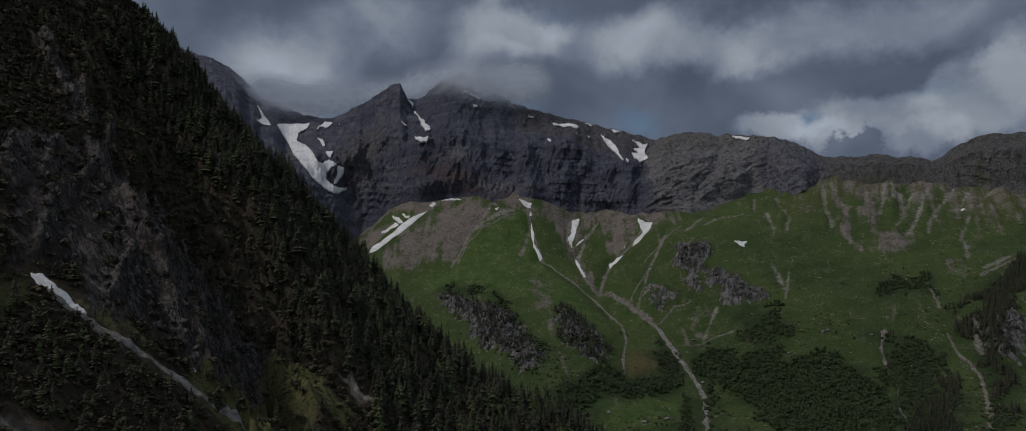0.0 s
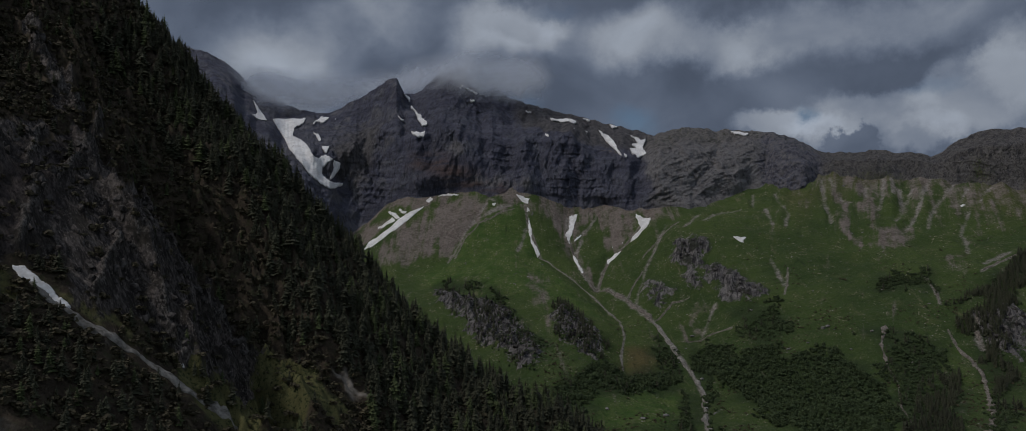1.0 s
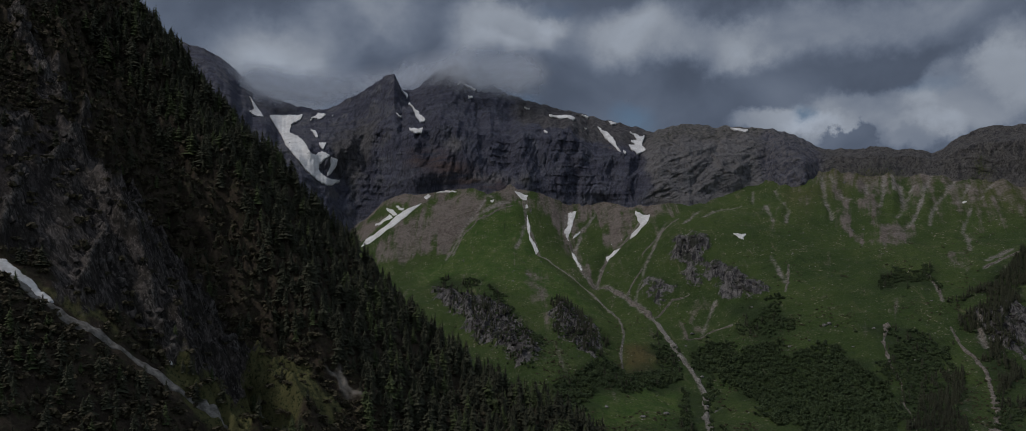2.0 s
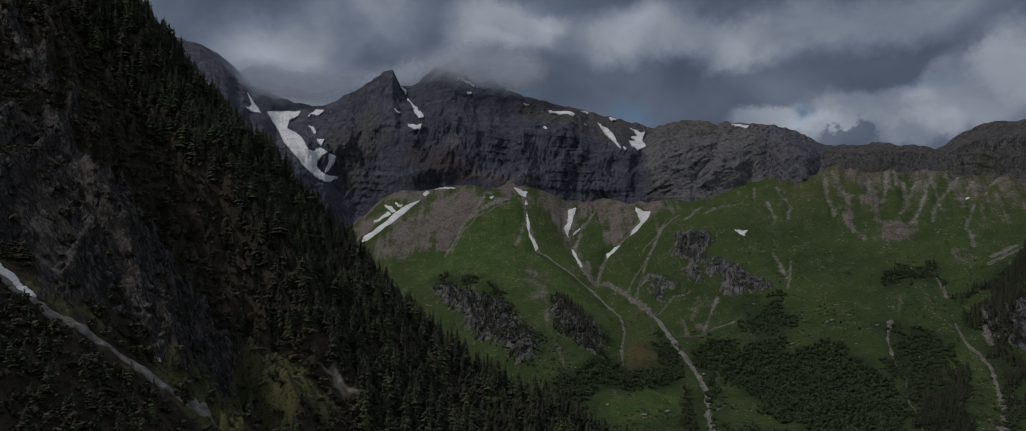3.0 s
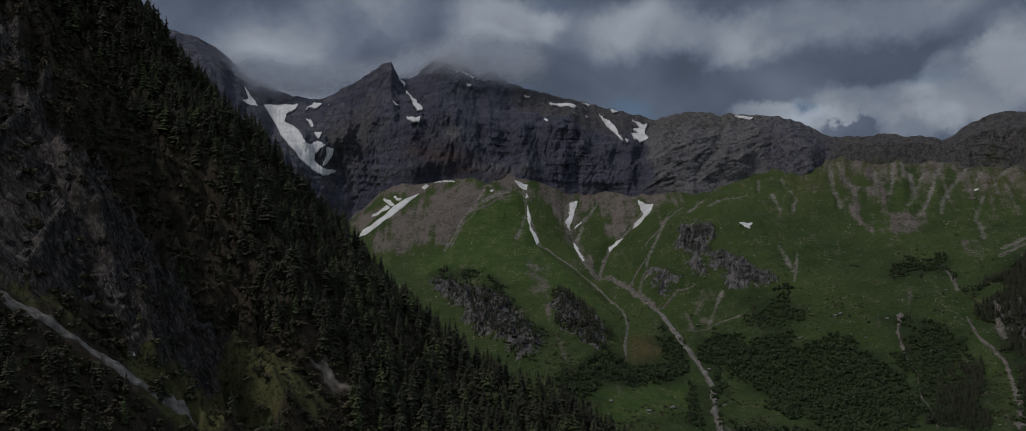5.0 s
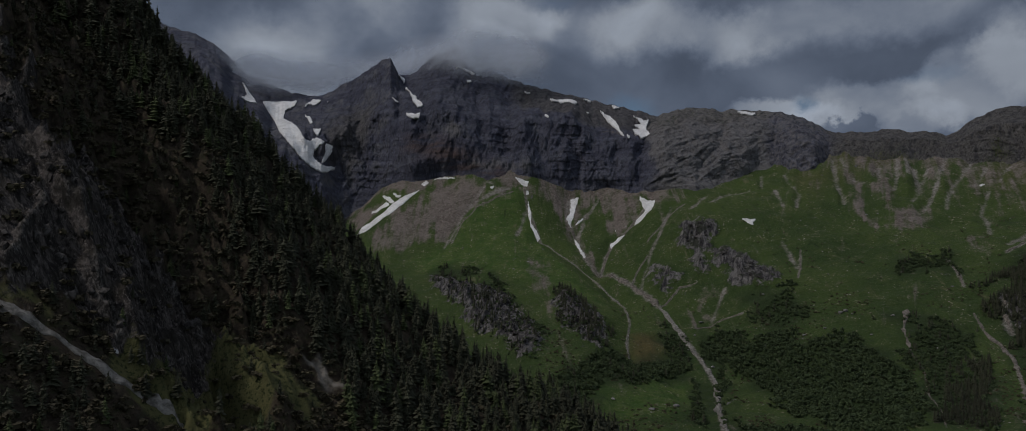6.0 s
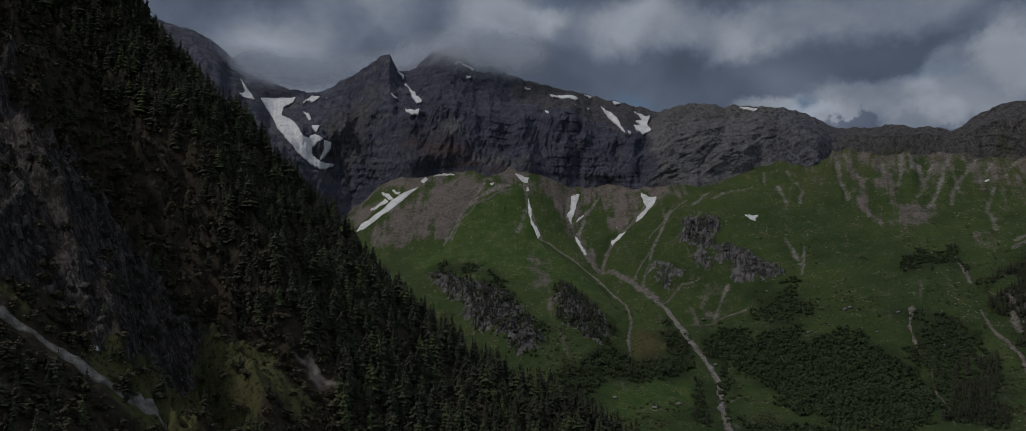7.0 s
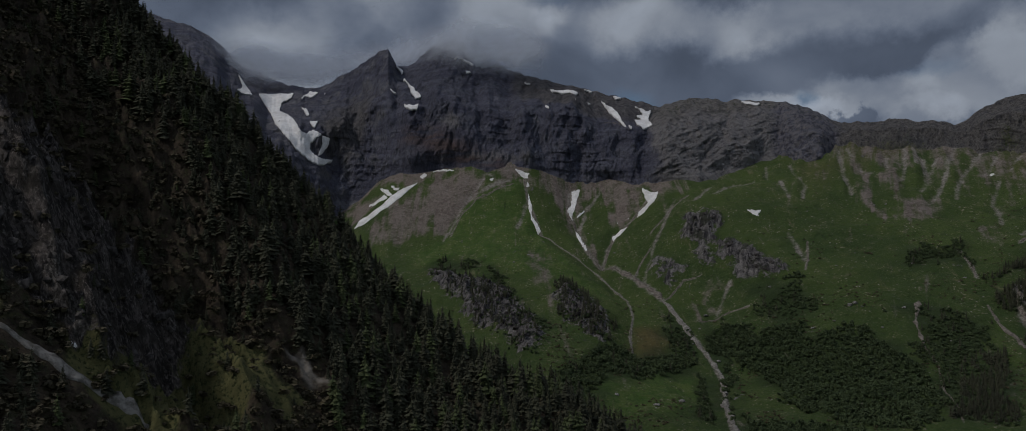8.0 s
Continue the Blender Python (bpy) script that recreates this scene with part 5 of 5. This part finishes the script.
def plant_spur():
    x, y, rng = scatter(-520, 140, 290, 760, 5.3, 7)
    crest = np.interp(x, *np.array(SPUR_CREST, float).T)
    ok = (y < crest + 22) & (y > 0.6 * np.abs(x) + 190) & (spur_top(x, y) > ground_height(x, y) - 2)
    x, y = x[ok], y[ok]
    z = spur_top(x, y)
    wood = area(x, y, SPUR_WOOD[0], 26, 12, 40)
    rock = np.max([area(x, y, p, 14, 9, 24) for p in SPUR_ROCK], 0)
    scree = np.max([area(x, y + d, p, 8, 4, 14) for p in SPUR_SCREE for d in (0, 7, 14)], 0)
    grass = np.max([area(x, y, p, 14, 6, 20) for p in SPUR_GRASS], 0)
    bed = line_distance(x, y, TRAIL)[0]
    free = (bed > 5) & (scree < 0.4)
    clump = 0.5 + 0.5 * fbm(x, y, 34, 3, 121)
    below = y < np.interp(x, [-262, -204, -155, -100], [400, 408, 418, 415])
    dice = rng.uniform(0, 1, x.size)
    tall = (rng.beta(1.5, 1.9, x.size) * 18 + 7.5) * (0.8 + 0.35 * clump)
    is_tree = free & (dice < np.where(wood > 0.5, 0.86 * (1 - 0.4 * grass) * ramp(clump, -0.3, 0.15), np.where(rock > 0.4, 0.04, np.where(below, 0.55, 0.30)) * (1 - 0.6 * grass)))
    tall = np.where(wood > 0.5, tall, tall * np.where(below, 0.62, 0.55))
    is_larch = is_tree & (rng.uniform(0, 1, x.size) < 0.16)
    spots = np.stack([x, y, z - 0.3, tall, rng.uniform(0.95, 1.4, x.size)], -1)
    trees, larches = spots[is_tree & ~is_larch], spots[is_larch]
    chosen = np.argsort(np.abs(trees[:, 0] + 60) + 0.9 * (trees[:, 1] - 420))[:260]
    rest = np.setdiff1d(np.arange(len(trees)), chosen)
    single_plants("spruce", SPRUCES, trees[chosen].tolist(), NEEDLES, "tall dark green spruce standing on the steep slope", "tree", "spruces on the mountainside", 11)
    thicket("spruce_forest", SPRUCES, trees[rest], NEEDLES, "dense dark green spruce forest on the mountainside", "forest", 12)
    near = np.argsort(larches[:, 1])[:60]
    single_plants("larch", LARCHES, larches[near].tolist(), LARCH, "lighter green larch among dark spruces", "tree", "larches on the mountainside", 13)
    thicket("larch_stand", LARCHES, larches[np.setdiff1d(np.arange(len(larches)), near)], LARCH, "lighter green larches scattered in the spruce forest", "forest", 14)
    x, y, rng = scatter(-480, 110, 290, 740, 3.7, 8)
    crest = np.interp(x, *np.array(SPUR_CREST, float).T)
    ok = (y < crest + 10) & (y > 0.5 * np.abs(x) + 200) & (line_distance(x, y, TRAIL)[0] > 4)
    x, y = x[ok], y[ok]
    z = spur_top(x, y)
    rock = np.maximum(np.max([area(x, y, p, 14, 9, 24) for p in SPUR_ROCK], 0), 1.6 * ribs_at(x, y))
    bare = np.max([area(x, y, p, 8, 4, 14) for p in SPUR_SCREE], 0)
    grass = np.max([area(x, y, p, 14, 6, 20) for p in SPUR_GRASS], 0)
    wood = area(x, y, SPUR_WOOD[0], 26, 12, 40)
    clump = 0.5 + 0.5 * fbm(x, y, 24, 4, 125)
    chance = np.where(rock > 0.9, 0.16, np.where(rock > 0.5, 0.32, 0.97)) * np.where(grass > 0.5, 0.24, 1) * np.where(wood > 0.8, 0.25, 1) * ramp(clump, -0.15, 0.3)
    low = (rng.uniform(0, 1, x.size) < chance) & (bare < 0.4)
    bushes = np.stack([x, y, z - 0.2, rng.uniform(1.8, 5.2, x.size), rng.uniform(0.95, 1.6, x.size)], -1)[low]
    near = np.argsort(bushes[:, 1])[:200]
    single_plants("mountain_pine", SHRUBS, bushes[near].tolist(), PINE, "low dark mountain pine shrub on the steep slope", "shrub", "shrubs on the mountainside", 15)
    thicket("mountain_pine_scrub", SHRUBS, bushes[np.setdiff1d(np.arange(len(bushes)), near)], PINE, "dark dwarf pine scrub covering the steep slope", "scrub", 16)


plant_spur()


def plant_valley():
    x, y, rng = scatter(-230, 1150, 780, 1680, 4.7, 19)
    b = np.degrees(np.arctan2(x, y))
    ok = (b < 37) & (b > -9)
    x, y = x[ok], y[ok]
    z = ground_top(x, y)
    w = [area(x, y, p, 20, 18, 45) for p in WOODS]
    rock = outcrop(x, y)
    leafy, mixed = np.max([w[0], w[1], w[7], w[8]], 0), np.max(w[3:7] + w[9:], 0)
    dice, size = rng.uniform(0, 1, x.size), rng.uniform(0, 1, x.size)
    bed = line_distance(x, y, STREAM)[0]
    free = bed > 9
    clump = 0.5 + 0.5 * fbm(x, y, 60, 4, 131)
    right_wood = w[2]
    spruce = free & ((right_wood > 0.5) & (dice < 0.85) | (area(x, y, OUTCROPS[2], 30, 15) > 0.3) & (dice < 0.22) | (area(x, y, OUTCROPS[1], 20, 15) > 0.4) & (dice < 0.10) | (mixed > 0.5) & (dice < 0.04) | (w[9] > 0.5) & (dice < 0.5))
    alder = free & ~spruce & ((leafy > 0.5) & (dice < 0.97) | (mixed > 0.45) & (dice < 0.92) & (clump > 0.2) | (right_wood > 0.4) & (dice < 0.72) | (area(x, y, OUTCROPS[1], 30, 15) > 0.3) & (dice < 0.22) | (area(x, y, OUTCROPS[2], 30, 15) > 0.3) & (dice < 0.5))
    fringe = free & ~alder & ~spruce & (dice < 0.30 * (clump > 0.62) * ramp(y, 1560, 1250) + 0.012)
    spots = lambda pick, lo, hi, glo, ghi: np.stack([x, y, z - 0.3, lo + (hi - lo) * size, rng.uniform(glo, ghi, x.size)], -1)[pick]
    trees = spots(spruce, 7, 18, 0.9, 1.3)
    shrubs = np.concatenate([spots(alder & (leafy > 0.4), 3.2, 8.5, 0.75, 1.25), spots(alder & (leafy <= 0.4), 2.6, 6.0, 0.9, 1.5)])
    bits = spots(fringe, 1.2, 3.4, 0.9, 1.5)
    near = np.argsort(trees[:, 1])[:120]
    single_plants("spruce", FAR_SPRUCES, trees[near].tolist(), NEEDLES, "dark spruce on the far side of the valley", "tree", "spruces across the valley", 21)
    thicket("spruce_wood", FAR_SPRUCES, trees[np.setdiff1d(np.arange(len(trees)), near)], NEEDLES, "dark spruce wood on the far valley side", "forest", 22)
    near = np.argsort(shrubs[:, 1])[:200]
    single_plants("alder", ALDERS, shrubs[near].tolist(), ALDER, "rounded green alder in the valley thicket", "tree", "alders in the valley", 23)
    thicket("alder_thicket", ALDERS, shrubs[np.setdiff1d(np.arange(len(shrubs)), near)], ALDER, "dense green alder thicket on the valley floor", "thicket", 24)
    thicket("meadow_shrubs", SHRUBS, bits, PINE, "small dark shrubs dotted over the meadow", "scrub", 25)


plant_valley()


# ---- boulders ----
def boulder_shape(rng):
    bm = bmesh.new()
    bmesh.ops.create_icosphere(bm, subdivisions=2, radius=0.5)
    off = Vector((rng.uniform(0, 50), rng.uniform(0, 50), rng.uniform(0, 50)))
    for v in bm.verts:
        k = 1 + 0.45 * noise.noise(v.co * 1.9 + off) + 0.15 * noise.noise(v.co * 5 + off)
        v.co = Vector((v.co.x * k * 1.25, v.co.y * k, max(v.co.z * k * 0.8, -0.22)))
    me = bpy.data.meshes.new("boulder")
    bm.to_mesh(me)
    bm.free()
    me.materials.append(STONE)
    return me


def build_boulders():
    rng = random.Random(31)
    shapes = [boulder_shape(rng) for _ in range(5)]
    spots = [(p, rng.uniform(3.5, 7)) for p in [(523, 1264), (657, 1349), (530, 1253), (516, 1264), (579, 1227), (481, 1239), (449, 1240), (438, 1389), (332, 1398), (531, 1196), (703, 1282), (600, 1143), (139, 1109), (221, 1095), (184, 1072), (8, 1613), (-224, 1797), (311, 1247), (289, 1134), (290, 1319)]]
    x, y, r = scatter(-150, 900, 1350, 1800, 34, 41)
    m = area(x, y, SCREES[12][1], 60, 20) + area(x, y, SCREES[0][1], 60, 20) + area(x, y, SCREES[1][1], 60, 20) + 0.12
    keep = r.uniform(0, 1, x.size) < m * 0.5
    spots += [((a, b), rng.uniform(1.5, 4.0)) for a, b in zip(x[keep], y[keep])][:180]
    for (px, py), size in spots:
        ob = new("boulder", rng.choice(shapes))
        ob.matrix_basis = Matrix.LocRotScale((px, py, float(ground_top(px, py)) + 0.1 * size), Euler((0, 0, rng.uniform(0, 6.28))), (size, size * rng.uniform(0.7, 1.1), size * rng.uniform(0.6, 1.0)))
        tagged(ob, "weathered grey boulder lying in the alpine grass", "boulder", "boulders on the meadow")


build_boulders()


# ---- crags ----
def crag_shape(rng):
    """An angular block about a metre across, of flat broken faces."""
    bm = bmesh.new()
    for _ in range(15):
        d = Vector((rng.gauss(0, 1), rng.gauss(0, 1), rng.gauss(0, 1))).normalized() * rng.uniform(0.36, 0.56)
        bm.verts.new(d)
    found = bmesh.ops.convex_hull(bm, input=bm.verts)
    bmesh.ops.delete(bm, geom=[g for g in found["geom_interior"] if isinstance(g, bmesh.types.BMVert)], context="VERTS")
    me = bpy.data.meshes.new("crag")
    bm.to_mesh(me)
    bm.free()
    me.materials.append(CRAG)
    return me


def build_crags():
    rng = random.Random(51)
    shapes = [crag_shape(rng) for _ in range(8)]

    def set_down(x, y, height, size, stretch, label, group):
        ob = new("crag", rng.choice(shapes))
        turn = Euler((rng.gauss(0, 0.2), rng.gauss(0, 0.2), stretch[3] + rng.gauss(0, 0.25)))
        ob.matrix_basis = Matrix.LocRotScale((x, y, float(height(x, y)) + 0.05 * size), turn, (size * stretch[0], size * stretch[1], size * stretch[2]))
        tagged(ob, label, "crag", group)

    x, y, r = scatter(-160, 1000, 1100, 1760, 9, 61)
    keep = (outcrop(x, y) > 0.62) & (r.uniform(0, 1, x.size) < 0.5)
    spots = list(zip(x[keep], y[keep]))
    rng.shuffle(spots)
    for px, py in spots[:135]:
        set_down(px, py, ground_top, rng.uniform(3.5, 10), (1.0, rng.uniform(0.8, 1.6), rng.uniform(0.7, 1.3), rng.uniform(0, 3.1)), "angular grey limestone crag standing out of the grass", "crags on the meadow")
    x, y, r = scatter(-400, -110, 380, 620, 4.5, 63)
    rock = np.max([area(x, y, p, 14, 9, 24) for p in SPUR_ROCK], 0)
    keep = ((rock > 0.7) & (r.uniform(0, 1, x.size) < 0.5) | (ribs_at(x, y) > 0.5) & (r.uniform(0, 1, x.size) < 0.6)) & (line_distance(x, y, TRAIL)[0] > 9)
    spots = list(zip(x[keep], y[keep]))
    rng.shuffle(spots)
    for px, py in spots[:160]:
        set_down(px, py, spur_top, rng.uniform(2.0, 5.5), (rng.uniform(1.1, 2.2), rng.uniform(0.6, 0.9), rng.uniform(0.9, 1.7), -0.55), "jagged dark limestone fin on the steep mountainside", "crags on the mountainside")


build_crags()
